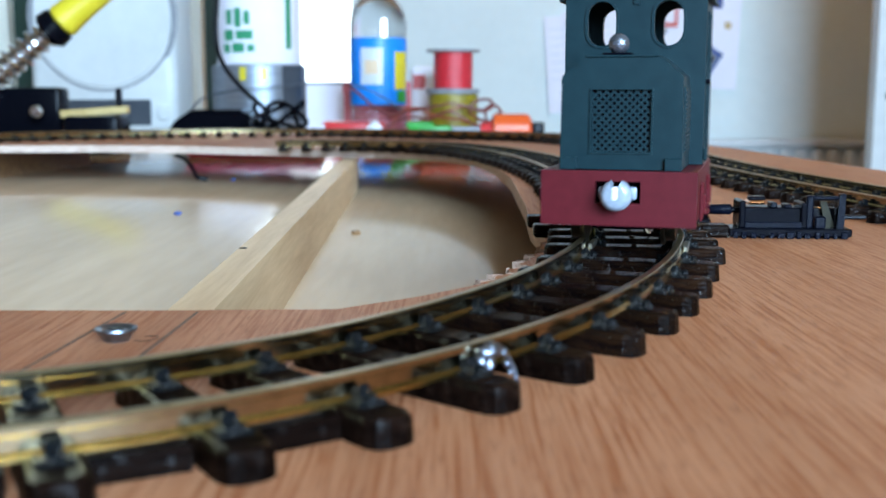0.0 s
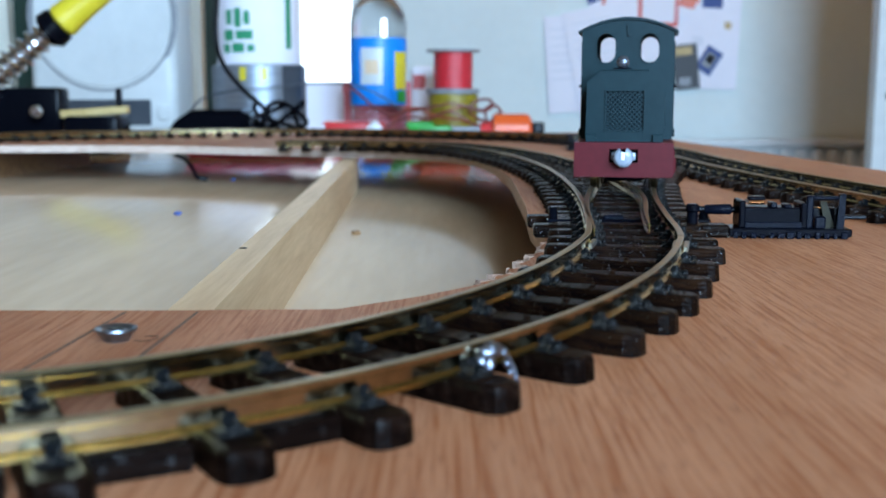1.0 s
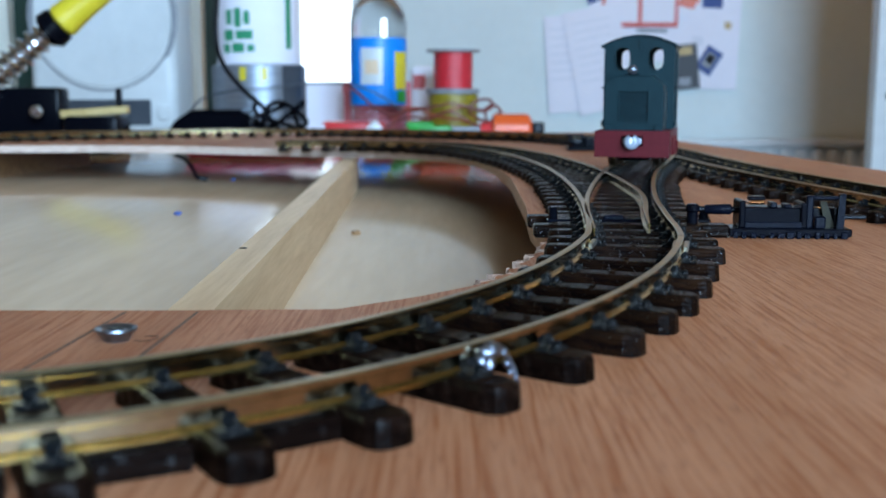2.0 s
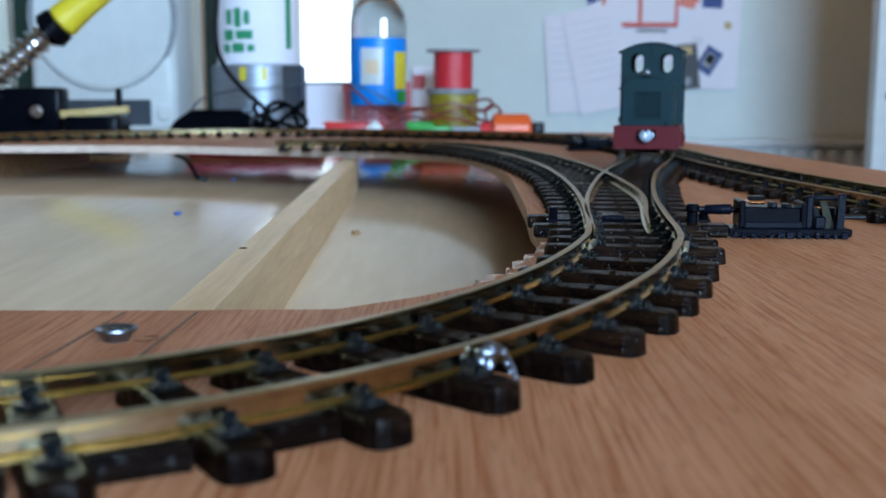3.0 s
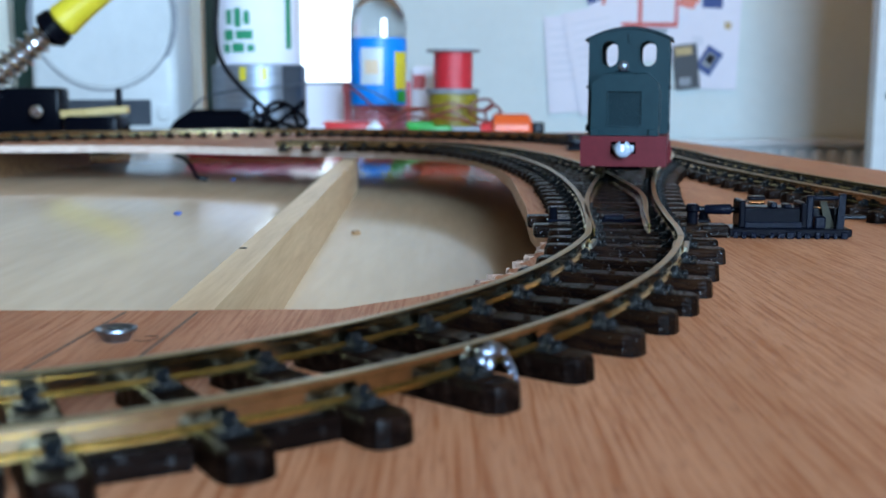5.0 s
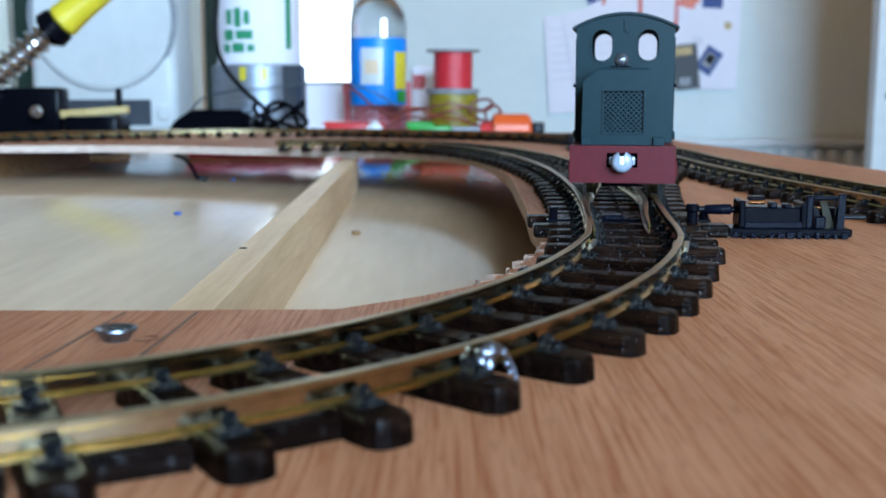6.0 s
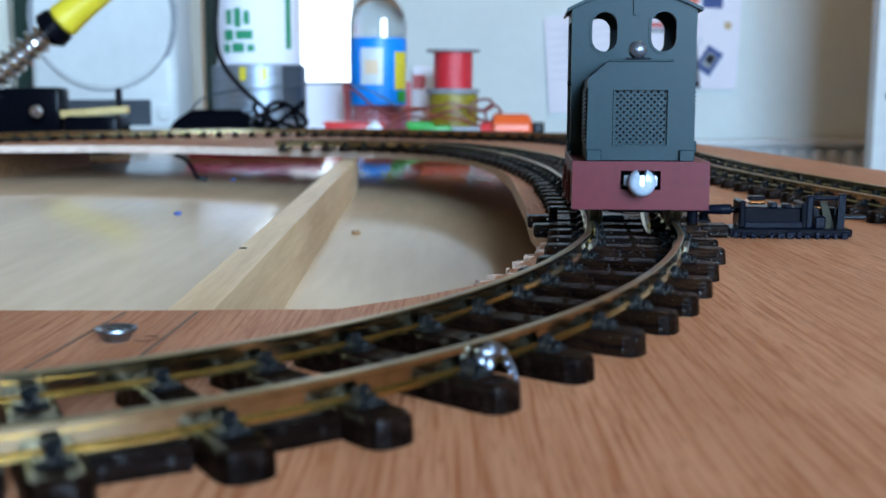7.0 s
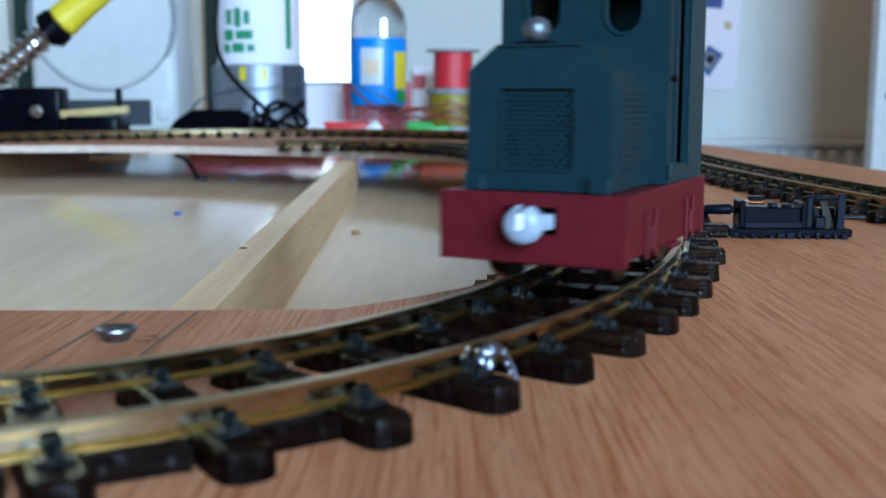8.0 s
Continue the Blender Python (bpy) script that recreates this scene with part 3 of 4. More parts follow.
COPPER = surface("copper", (0.55, 0.22, 0.09), (0.72, 0.34, 0.16), 0.25, 1.0, scale=(900, 900, 900))
DULL = surface("tarnished_brass", (0.020, 0.018, 0.012), (0.035, 0.031, 0.020), 0.35, 0.0, scale=(900, 900, 900), spec=0.06)
motor = point_motor(mm(64.6, 243.5, 0, 0, 0, -4))
copy_thing(motor, mm(97, 612, 0, 0, 0, 183))


# ---- locomotive ----
def stadium(cx, cz, w, h, n=9):
    """An upright rounded opening, as a loop of (x, z) pairs."""
    r = w / 2
    out = []
    for k in range(n):
        a = math.pi * k / (n - 1)
        out.append((cx + r * math.cos(a), cz + h / 2 - r + r * math.sin(a)))
    for k in range(n):
        a = math.pi + math.pi * k / (n - 1)
        out.append((cx + r * math.cos(a), cz - h / 2 + r + r * math.sin(a)))
    return out


def prim_wall_with_holes(bm, outline, holes, y0, y1):
    """A flat wall between two planes, cut by loops."""
    for y, flip in ((y0, False), (y1, True)):
        edges = []
        for loop in [outline] + holes:
            vs = [bm.verts.new((x, y, z)) for x, z in loop]
            edges += [bm.edges.new((vs[i], vs[(i + 1) % len(vs)])) for i in range(len(vs))]
        bmesh.ops.triangle_fill(bm, use_beauty=True, use_dissolve=False, edges=edges, normal=(0, -1, 0))
    for loop in [outline] + holes:
        A = [bm.verts.new((x, y0, z)) for x, z in loop]
        B = [bm.verts.new((x, y1, z)) for x, z in loop]
        n = len(A)
        for i in range(n):
            bm.faces.new((A[i], B[i], B[(i + 1) % n], A[(i + 1) % n]))
    bmesh.ops.remove_doubles(bm, verts=bm.verts, dist=0.001)
    return bm


def roof_z(x):
    return 48.2 - 3.5 * (x / 13.4) ** 2


def ring_rim(cx, cz, w, h, y):
    a, b = stadium(cx, cz, w + 1.0, h + 1.0), stadium(cx, cz, w, h)
    bm = bmesh.new()
    return prim_wall_with_holes(bm, a, [b], y - 0.25, y + 0.1)


def locomotive():
    t = thing("locomotive", "small dark green model diesel locomotive with maroon frame", "model locomotive")
    L, W = 44.0, 13.4
    # frame: beams, side sheets and footplate
    beam = prim_wall_with_holes(bmesh.new(), [(-W, 3.7), (W, 3.7), (W, 13.2), (-W, 13.2)], [[(-3.9, 7.6), (3.9, 7.6), (3.9, 11.4), (-3.9, 11.4)]], 0, 1.4)
    part("buffer_beam", beam, RED, t, "maroon buffer beam with coupling slot")
    part("buffer_beam", box(-W, W, L - 1.4, L, 3.7, 13.2, 0.2), RED, t)
    for s in (-1, 1):
        sheet = part("side_frame", box(min(s * W, s * (W - 1.2)), max(s * W, s * (W - 1.2)), 1.4, L - 1.4, 4.6, 13.2, 0.1), RED, t)
        for y in (9, 13.2, 30.5, 34.5):
            part("axle_guard", box(min(s * W, s * (W + 0.5)), max(s * W, s * (W + 0.5)), y, y + 1.0, 3.9, 10.6, 0.15), RED, sheet)
        for y in (11.6, 33.0):
            part("axlebox", box(min(s * W, s * (W + 0.9)), max(s * W, s * (W + 0.9)), y - 1.1, y + 1.1, 5.0, 8.6, 0.25), RED, sheet)
        part("footstep", box(min(s * W, s * (W + 1.1)), max(s * W, s * (W + 1.1)), 20, 25, 4.0, 4.7, 0.1), RED, sheet)
    part("footplate", box(-W + 1.2, W - 1.2, 1.4, L - 1.4, 12.4, 13.1, 0.1), RED, t)
    part("chassis", box(-5.4, 5.4, 5, 39, 2.6, 12.3, 0.3), BLACK, t, "black chassis block")
    # Black block and sheets added to darken the shade below the locomotive.
    part("underbody_shade", box(-5.2, 5.2, 14, 39, 1.6, 4.2, 0.3), UNDER, t, "black block put in for the shade between the wheels")
    for s in (-1, 1):
        part("shade_sheet", box(min(s * 11.6, s * 10.6), max(s * 11.6, s * 10.6), 2, 42, 4.0, 12.2), UNDER, t)
    part("slot_back", box(-4.4, 4.4, 3.4, 3.8, 7.2, 11.8), BLACK, t)
    for y in (11.6, 33.0):
        ws = part("wheelset", tube([(-9, y, 4.2), (9, y, 4.2)], 0.7, 10), STEEL, t)
        for s in (-1, 1):
            part("wheel", lathe([(3.2, -1.2), (4.2, -1.1), (4.2, 0.6), (4.9, 0.8), (4.9, 1.4), (3.0, 1.4)], 28,
                                Matrix.Translation((s * 8.2, y, 4.2)) @ pose(0, 0, 0, 0, -90 * s)), WHEEL, ws)
    # bonnet
    bon = [(-10.6, 13.3), (10.6, 13.3), (10.4, 29.4), (6.5, 32.7), (-6.5, 32.7), (-10.4, 29.4)]
    g0, g1, z0, z1 = -5.45, 5.45, 16.0, 27.4
    front = prim_wall_with_holes(bmesh.new(), bon, [[(g0 + 0.3, z0 + 0.3), (g1 - 0.3, z0 + 0.3), (g1 - 0.3, z1 - 0.3), (g0 + 0.3, z1 - 0.3)]], 2.6, 3.6)
    bonnet = part("bonnet", prism(bon, 3.6, 20.5), GREEN, t, "dark green bonnet with bevelled top")
    part("bonnet_front", front, GREEN, bonnet)
    part("grille_back", box(g0 + 0.3, g1 - 0.3, 3.25, 3.58, z0 + 0.3, z1 - 0.3), BLACK, bonnet)
    # perforated grille: crossing diagonal bars
    bm = bmesh.new()
    gw, gh, step, hw = g1 - g0 - 0.6, z1 - z0 - 0.6, 1.32, 0.2
    for k in range(-9, 18):
        for s in (1, -1):
            c = k * step
            pts = [(x, c + x) for x in (max(0.0, -c), min(gw, gh - c))]
            if pts[1][0] - pts[0][0] < 0.3:
                continue
            (xa, za), (xb, zb) = pts
            if s < 0:
                xa, xb = gw - xa, gw - xb
            n = Vector((zb - za, 0, -(xb - xa))).normalized() * hw
            A = Vector((g0 + 0.3 + xa, 0, z0 + 0.3 + za))
            B = Vector((g0 + 0.3 + xb, 0, z0 + 0.3 + zb))
            y0, y1 = (2.9, 3.2) if s > 0 else (2.92, 3.22)
            q = [bm.verts.new(p + Vector((0, y, 0))) for y in (y0, y1) for p in (A - n, A + n, B + n, B - n)]
            for f in ((0, 1, 2, 3), (7, 6, 5, 4), (0, 4, 5, 1), (2, 6, 7, 3), (1, 5, 6, 2), (3, 7, 4, 0)):
                bm.faces.new([q[i] for i in f])
    part("grille", bm, GREEN, bonnet, "perforated dark green radiator grille", smooth=False)
    rim = prim_wall_with_holes(bmesh.new(), [(g0, z0), (g1, z0), (g1, z1), (g0, z1)], [[(g0 + 0.3, z0 + 0.3), (g1 - 0.3, z0 + 0.3), (g1 - 0.3, z1 - 0.3), (g0 + 0.3, z1 - 0.3)]], 2.3, 2.62)
    part("grille_rim", rim, GREEN, bonnet)
    for s in (-1, 1):
        part("bonnet_bracket", box(s * 9.1 - 1.45, s * 9.1 + 1.45, 1.7, 3.2, 13.2, 15.4, 0.15, 1), GREEN, bonnet)
        louvres = part("louvre_panel", box(min(s * 10.4, s * 10.75), max(s * 10.4, s * 10.75), 4.6, 16.5, 16, 27.5, 0.05), GREEN, bonnet)
        for k in range(13):
            part("louvre", box(min(s * 10.75, s * 11.0), max(s * 10.75, s * 11.0), 5.2, 15.8, 16.6 + 0.82 * k, 17.0 + 0.82 * k), GREEN, louvres, smooth=False)
    part("bonnet_lip", box(-6.2, 6.2, 2.3, 20.5, 32.6, 33.0, 0.12), GREEN, bonnet)
    lamp = part("headlamp", lathe([(0.9, 0), (1.35, 0.2), (1.75, 0.9), (1.85, 1.7), (1.6, 2.5), (1.0, 3.1), (0.3, 3.3)], 28,
                                  Matrix.Translation((-0.8, 5.6, 34.9)) @ pose(0, 0, 0, 90)), LAMPGLASS, t, "shiny clear and silver headlamp bead")
    part("lamp_bracket", box(-3.4, 1.6, 2.4, 5.4, 32.9, 33.4, 0.1), BLACK, lamp)
    # cab: hollow, with two rounded windows front and back
    cx, cw = 6.2, 13.1
    edge = [(-cw, 13.3), (cw, 13.3)] + [(cw - 2 * cw * k / 14, roof_z(cw - 2 * cw * k / 14) - 0.7) for k in range(15)]
    for y0, y1 in ((20.5, 21.5), (41.0, 42.0)):
        holes = [stadium(s * cx, 39.4, 5.3, 8.3) for s in (-1, 1)]
        end = part("cab_end", prim_wall_with_holes(bmesh.new(), edge, holes, y0, y1), GREEN, t)
        for s in (-1, 1):
            part("window_rim", ring_rim(s * cx, 39.4, 5.3, 8.3, y0 if y0 < 30 else y1 + 0.15), GREEN, end)
    for s in (-1, 1):
        a, b = min(s * cw, s * (cw - 0.9)), max(s * cw, s * (cw - 0.9))
        side = box(a, b, 21.5, 24.5, 13.3, 44.2)
        prim_box(side, a, b, 32.0, 41.0, 13.3, 44.2)
        prim_box(side, a, b, 24.5, 32.0, 13.3, 16.0)
        prim_box(side, a, b, 24.5, 32.0, 42.0, 44.2)
        sd = part("cab_side", side, GREEN, t, "dark green cab side with open doorway")
        for y in (23.9, 32.0):
            part("door_beading", box(min(s * cw, s * (cw + 0.35)), max(s * cw, s * (cw + 0.35)), y, y + 0.6, 15.5, 41.5, 0.1), GREEN, sd)
        part("cab_bracket", box(min(s * cw, s * (cw + 0.7)), max(s * cw, s * (cw + 0.7)), 20.5, 22.1, 14.0, 16.4, 0.25), GREEN, sd)
        part("side_knob", tube([(s * cw, 22.0, 28.6), (s * (cw + 0.8), 22.0, 28.6)], 0.45, 10), BLACK, sd)
    part("cab_floor", box(-cw + 0.9, cw - 0.9, 21.5, 41, 13.2, 14.0), INSIDE, t)
    part("cab_bulkhead", box(-8.5, 8.5, 21.5, 25.5, 14.0, 30.0, 0.2), INSIDE, t)
    part("roof", roof_mesh(), GREEN, t, "dark green arched roof")
    part("roof_hook", box(-0.25, 0.9, 20.0, 20.5, 42.9, 43.5), GREEN, t)
    part("roof_hook_stem", box(-0.25, 0.35, 20.0, 20.5, 43.5, 46.0), GREEN, t)
    # coupling
    knob = part("coupling_knob", coupling_knob(), COUPLING, t, "whitish rounded coupling knob with a notch")
    part("coupling_bar", box(-3.3, 3.3, -0.4, 1.2, 8.3, 10.5, 0.4, 2), COUPLING, knob)
    part("coupling_pin", lathe([(0.8, 7.9), (0.8, 10.4), (0.55, 10.7)], 16, Matrix.Translation((0.0, -2.9, 0))), PAPER, knob, "white coupling pin")
    return t


def coupling_knob():
    """A domed disc with an upright slot open at the top, between two horns."""
    bm = bmesh.new()

    def ring(r, y):
        # round from horn to horn the long way, then down into the slot and up again
        half = 0.95 * r / 2.75
        a0 = math.asin(half / r)
        pts = [(r * math.sin(a0 + (2 * math.pi - 2 * a0) * k / 36), r * math.cos(a0 + (2 * math.pi - 2 * a0) * k / 36)) for k in range(37)]
        pts += [(-half, -0.1 * r), (-half * 0.7, -0.3 * r), (0, -0.38 * r), (half * 0.7, -0.3 * r), (half, -0.1 * r)]
        return [bm.verts.new((x, y, 9.2 + z)) for x, z in pts]

    rings = [ring(2.0, -0.4), ring(2.6, -1.0), ring(2.78, -1.9), ring(2.6, -2.9), ring(2.2, -3.5), ring(1.7, -3.75)]
    for p, q in zip(rings, rings[1:]):
        for k in range(len(p)):
            n = (k + 1) % len(p)
            bm.faces.new((p[k], p[n], q[n], q[k]))
    bm.faces.new(rings[0])
    bm.faces.new(rings[-1])
    return bm


def roof_mesh():
    n, half = 20, 14.2
    top = [(half - 2 * half * k / n, roof_z(half - 2 * half * k / n)) for k in range(n + 1)]
    low = [(x, z - 0.7) for x, z in top[::-1]]
    return prism(top + low, 19.7, 42.8)


LAMPGLASS = surface("lamp_bead", (0.07, 0.08, 0.10), (0.20, 0.215, 0.25), 0.04, 0.7, scale=(900, 900, 900), bump=0.7, depth=0.0003, spec=0.9)
CHROME = surface("chrome", (0.7, 0.71, 0.73), (0.82, 0.83, 0.85), 0.06, 1.0, scale=(900, 900, 900), bump=0.2, depth=0.0002)
LOCO = locomotive()
PATH = CURVE + RIGHT_ROUTE[1:]


def loco_pose(s, side=0.0, base=21.4):
    """The locomotive with its front axle s mm along the line and its rear axle a wheelbase further."""
    def on(u):
        i = max(0, min(int(u / 2.0), len(PATH) - 2))
        return PATH[i] + (PATH[i + 1] - PATH[i]) * (u / 2.0 - i)
    a, b = on(s), on(s + base)
    d = (b - a).normalized()
    o = a - d * 11.6 + Vector((d.y, -d.x, 0)) * side
    return mm(o.x, o.y, RAIL_TOP - 0.05, 0, 0, math.degrees(math.atan2(d.y, d.x)) - 90)


# ---- things on the table behind the layout ----
BLUE = surface("blue_label", (0.002, 0.21, 0.72), (0.004, 0.26, 0.82), 0.4, scale=(30, 30, 30))
REDP = surface("red_plastic", (0.50, 0.02, 0.025), (0.62, 0.035, 0.035), 0.35, scale=(60, 60, 60))
PINK = surface("red_card", (0.55, 0.10, 0.11), (0.66, 0.15, 0.15), 0.6, scale=(40, 40, 40))
YELLOW = surface("yellow_plastic", (0.62, 0.48, 0.02), (0.74, 0.60, 0.04), 0.35, scale=(60, 60, 60))
MUSTARD = surface("yellow_wire", (0.11, 0.078, 0.008), (0.36, 0.27, 0.016), 0.4, scale=(60, 60, 420), bump=0.6, depth=0.001)
REDWIRE = surface("red_wire", (0.40, 0.01, 0.02), (0.62, 0.03, 0.04), 0.35, scale=(60, 60, 900), bump=0.6, depth=0.001)
ORANGE = surface("orange_plastic", (0.62, 0.075, 0.012), (0.76, 0.12, 0.022), 0.35, scale=(60, 60, 60))
GREENP = surface("green_plastic", (0.012, 0.22, 0.02), (0.025, 0.31, 0.035), 0.4, scale=(60, 60, 60))
DARKGREEN = surface("dark_green_board", (0.005, 0.026, 0.016), (0.010, 0.040, 0.024), 0.5, scale=(20, 20, 20))
PET = glass("clear_plastic", (0.86, 0.90, 0.93), 0.04, 1.3)
GREY = surface("grey_plastic", (0.20, 0.21, 0.23), (0.30, 0.31, 0.33), 0.45, scale=(40, 40, 40))
SLATE = surface("slate_panel", (0.035, 0.045, 0.06), (0.06, 0.07, 0.085), 0.4, scale=(40, 40, 40))
TANBAR = surface("tan_wood", (0.45, 0.30, 0.10), (0.58, 0.42, 0.18), 0.5, scale=(60, 60, 60))
INK = surface("ink_green", (0.02, 0.22, 0.10), (0.03, 0.30, 0.14), 0.6)
INKBLUE = surface("ink_blue", (0.03, 0.06, 0.22), (0.05, 0.09, 0.30), 0.6)
INKGREY = surface("ink_grey", (0.74, 0.74, 0.82), (0.80, 0.80, 0.88), 0.7)
INKRED = surface("ink_red", (0.62, 0.10, 0.09), (0.72, 0.16, 0.13), 0.6)
DARKINK = surface("ink_dark", (0.02, 0.02, 0.025), (0.05, 0.05, 0.055), 0.5)
CRIMSON = surface("crimson_plastic", (0.46, 0.045, 0.085), (0.56, 0.06, 0.11), 0.4, scale=(60, 60, 60))
RUST = surface("rust_orange_wire", (0.24, 0.035, 0.012), (0.34, 0.06, 0.02), 0.4)
DARKRED = surface("dark_red_wire", (0.10, 0.012, 0.010), (0.17, 0.022, 0.016), 0.4)
TBL = -24.0


def bottle():
    t = thing("bottle", "clear plastic drinks bottle with a bright blue label", "bottle", mm(-95, 1600, TBL))
    shell = part("shell", lathe([(30, 0), (38, 3), (41, 10), (40, 36), (40.5, 136), (41.3, 140), (40.4, 144), (41.3, 149), (41.2, 160), (38.4, 171), (33.8, 181), (27.5, 190), (21, 199), (16, 208), (14, 216), (14, 238)], 48), PET, t, "clear ribbed plastic")
    part("neck_ring", lathe([(14.5, 217), (17, 218), (17, 221), (14.5, 222)], 32), PET, shell)
    part("cap", lathe([(15.5, 226), (15.8, 228), (15.5, 243), (13, 244)], 32), ORANGE, t, "orange screw cap")
    label = part("label", lathe([(41.2, 40), (41.4, 41), (41.4, 135), (41.2, 136)], 48, close=False), BLUE, t, "bright blue paper label")

    def patch(name, a0, a1, z0, z1, material, r=41.7):
        bm = bmesh.new()
        n = 8
        ang = [radians(a0 + (a1 - a0) * k / n) for k in range(n + 1)]
        rows = [[bm.verts.new((rr * math.sin(a), -rr * math.cos(a), z)) for a in ang] for rr, z in ((r, z0), (r, z1), (r - 0.3, z1), (r - 0.3, z0))]
        for k in range(4):
            for i in range(n):
                bm.faces.new((rows[k][i], rows[k][i + 1], rows[(k + 1) % 4][i + 1], rows[(k + 1) % 4][i]))
        return part(name, bm, material, label)

    patch("label_panel", -34, 12, 69, 121, WHITE)
    patch("label_panel", 38, 78, 62, 116, YELLOW)
    patch("label_panel", 44, 76, 44, 60, GREENP)
    patch("label_print", -24, 4, 84, 104, surface("pale_orange", (0.72, 0.52, 0.34), (0.8, 0.6, 0.4), 0.6), 42.0)


bottle()


def reel(name, x, y, z, r, rf, h, wire, label):
    t = thing(name, label, "wire reel", mm(x, y, z), group="wire reels")
    part("flange", lathe([(rf - 1, 0), (rf, 0.5), (rf, 2.5), (rf - 1, 3)], 40), GREY, t)
    part("winding", lathe([(r - 1, 3), (r, 4), (r * 1.01, h / 2), (r, h - 4), (r - 1, h - 3)], 40), wire, t)
    part("flange", lathe([(rf - 1, h - 3), (rf, h - 2.5), (rf, h - 0.5), (rf - 1, h)], 40), GREY, t)


reel("wire_reel", 12, 1300, TBL, 29.5, 32, 59, MUSTARD, "plastic reel of mustard yellow wire standing on the table")
reel("wire_reel", 12, 1300, TBL + 59.1, 23, 32, 49, REDWIRE, "plastic reel of red wire stacked on a yellow reel")


def white_appliance():
    t = thing("fan_heater", "white plastic appliance with a round ribbed front and dark display", "appliance", mm(-463, 1480, TBL))
    part("body", box(-100, 100, 0, 110, 0, 260, 14, 4), WHITE, t)
    part("foot", box(-90, 90, 6, 100, -0.0, 3, 1), GREY, t)
    m = Matrix.Translation((2, 1, 158)) @ pose(0, 0, 0, 90)
    part("dish", lathe([(94, 0), (92, 3.0), (70, 1.4), (20, 0.9), (4, 0.8)], 64, m), WHITE, t, "shallow round white dish")
    ring = bmesh.new()
    prim_lathe(ring, [(94.5, 0), (96, 1.2), (101, 0.9), (102, 0)], 64, m)
    part("ring", ring, GREY, t, "grey ring round the dish")
    part("display", box(-66, 64, -1.6, 2, 13, 48, 1), SLATE, t, "dark display strip")
    part("knob", lathe([(11, 0), (11, 2), (9, 4), (4, 4.2)], 28, Matrix.Translation((82, 0, 30)) @ pose(0, 0, 0, 90)), WHITE, t)


white_appliance()


def shelf_rack():
    t = thing("storage_rack", "dark green panelled rack with cream painted uprights", "rack", mm(0, 1760, TBL))
    part("back_panel", box(-745, -352, 30, 42, 0, 320), DARKGREEN, t)
    for x0, x1 in ((-745, -700), (-426, -389)):
        part("upright", box(x0, x1, 0, 29, 0, 320, 2), CREAM, t)


shelf_rack()


def paper_roll():
    t = thing("paper_tub", "tall white paper-wrapped tub with green print and metal base", "tub", mm(-262, 1550, TBL))
    part("base", lathe([(63, 0), (66, 2), (66, 94), (60, 97)], 56), TIN, t, "brushed silver metal base")
    wrap = part("wrapper", lathe([(57, 96), (58, 98), (58, 300), (55, 304)], 56), PAPER, t, "white printed wrapper")

    def bars(rows, material, r):
        for a0, a1, z0, z1 in rows:
            bm = bmesh.new()
            n = 5
            ang = [radians(a0 + (a1 - a0) * k / n) for k in range(n + 1)]
            lines = [[bm.verts.new((q * math.sin(a), -q * math.cos(a), z)) for a in ang] for q, z in ((r, z0), (r, z1), (r - 0.4, z1), (r - 0.4, z0))]
            for k in range(4):
                for i in range(n):
                    bm.faces.new((lines[k][i], lines[k][i + 1], lines[(k + 1) % 4][i + 1], lines[(k + 1) % 4][i]))
            part("print_bar", bm, material, wrap)

    bars([(-38, -28, 150, 170), (-24, -14, 146, 172), (-10, -2, 150, 168), (-42, -26, 128, 143), (-22, 2, 130, 142), (-44, -32, 112, 124), (-28, -10, 112, 125), (-6, 4, 113, 123), (50, 60, 118, 190)], INK, 58.4)
    bars([(-14, -6, 74, 92), (12, 19, 74, 92)], YELLOW, 66.6)
    bars([(38, 72, 20, 95)], SLATE, 66.5)


TIN = surface("brushed_tin", (0.24, 0.27, 0.32), (0.36, 0.39, 0.44), 0.42, 0.7, scale=(20, 20, 400), bump=0.1)
paper_roll()


def spiral_pad():
    t = thing("spiral_notepad", "white spiral-bound notepad standing upright", "notepad", mm(-189, 1760, TBL, -6, 0, 0))
    part("page_block", box(-46, 40, 0, 12, 0, 76, 1), PAPER, t)
    bm = bmesh.new()
    for k in range(8):
        pts = [(-46 + 4 * math.cos(a), 6 + 9 * math.sin(a), 12 + 8 * k + 0.3 * a) for a in [2 * math.pi * i / 10 for i in range(11)]]
        prim_tube(bm, pts, 0.7, 5)
    part("wire_spiral", bm, STEEL, t, "wire binding")


spiral_pad()


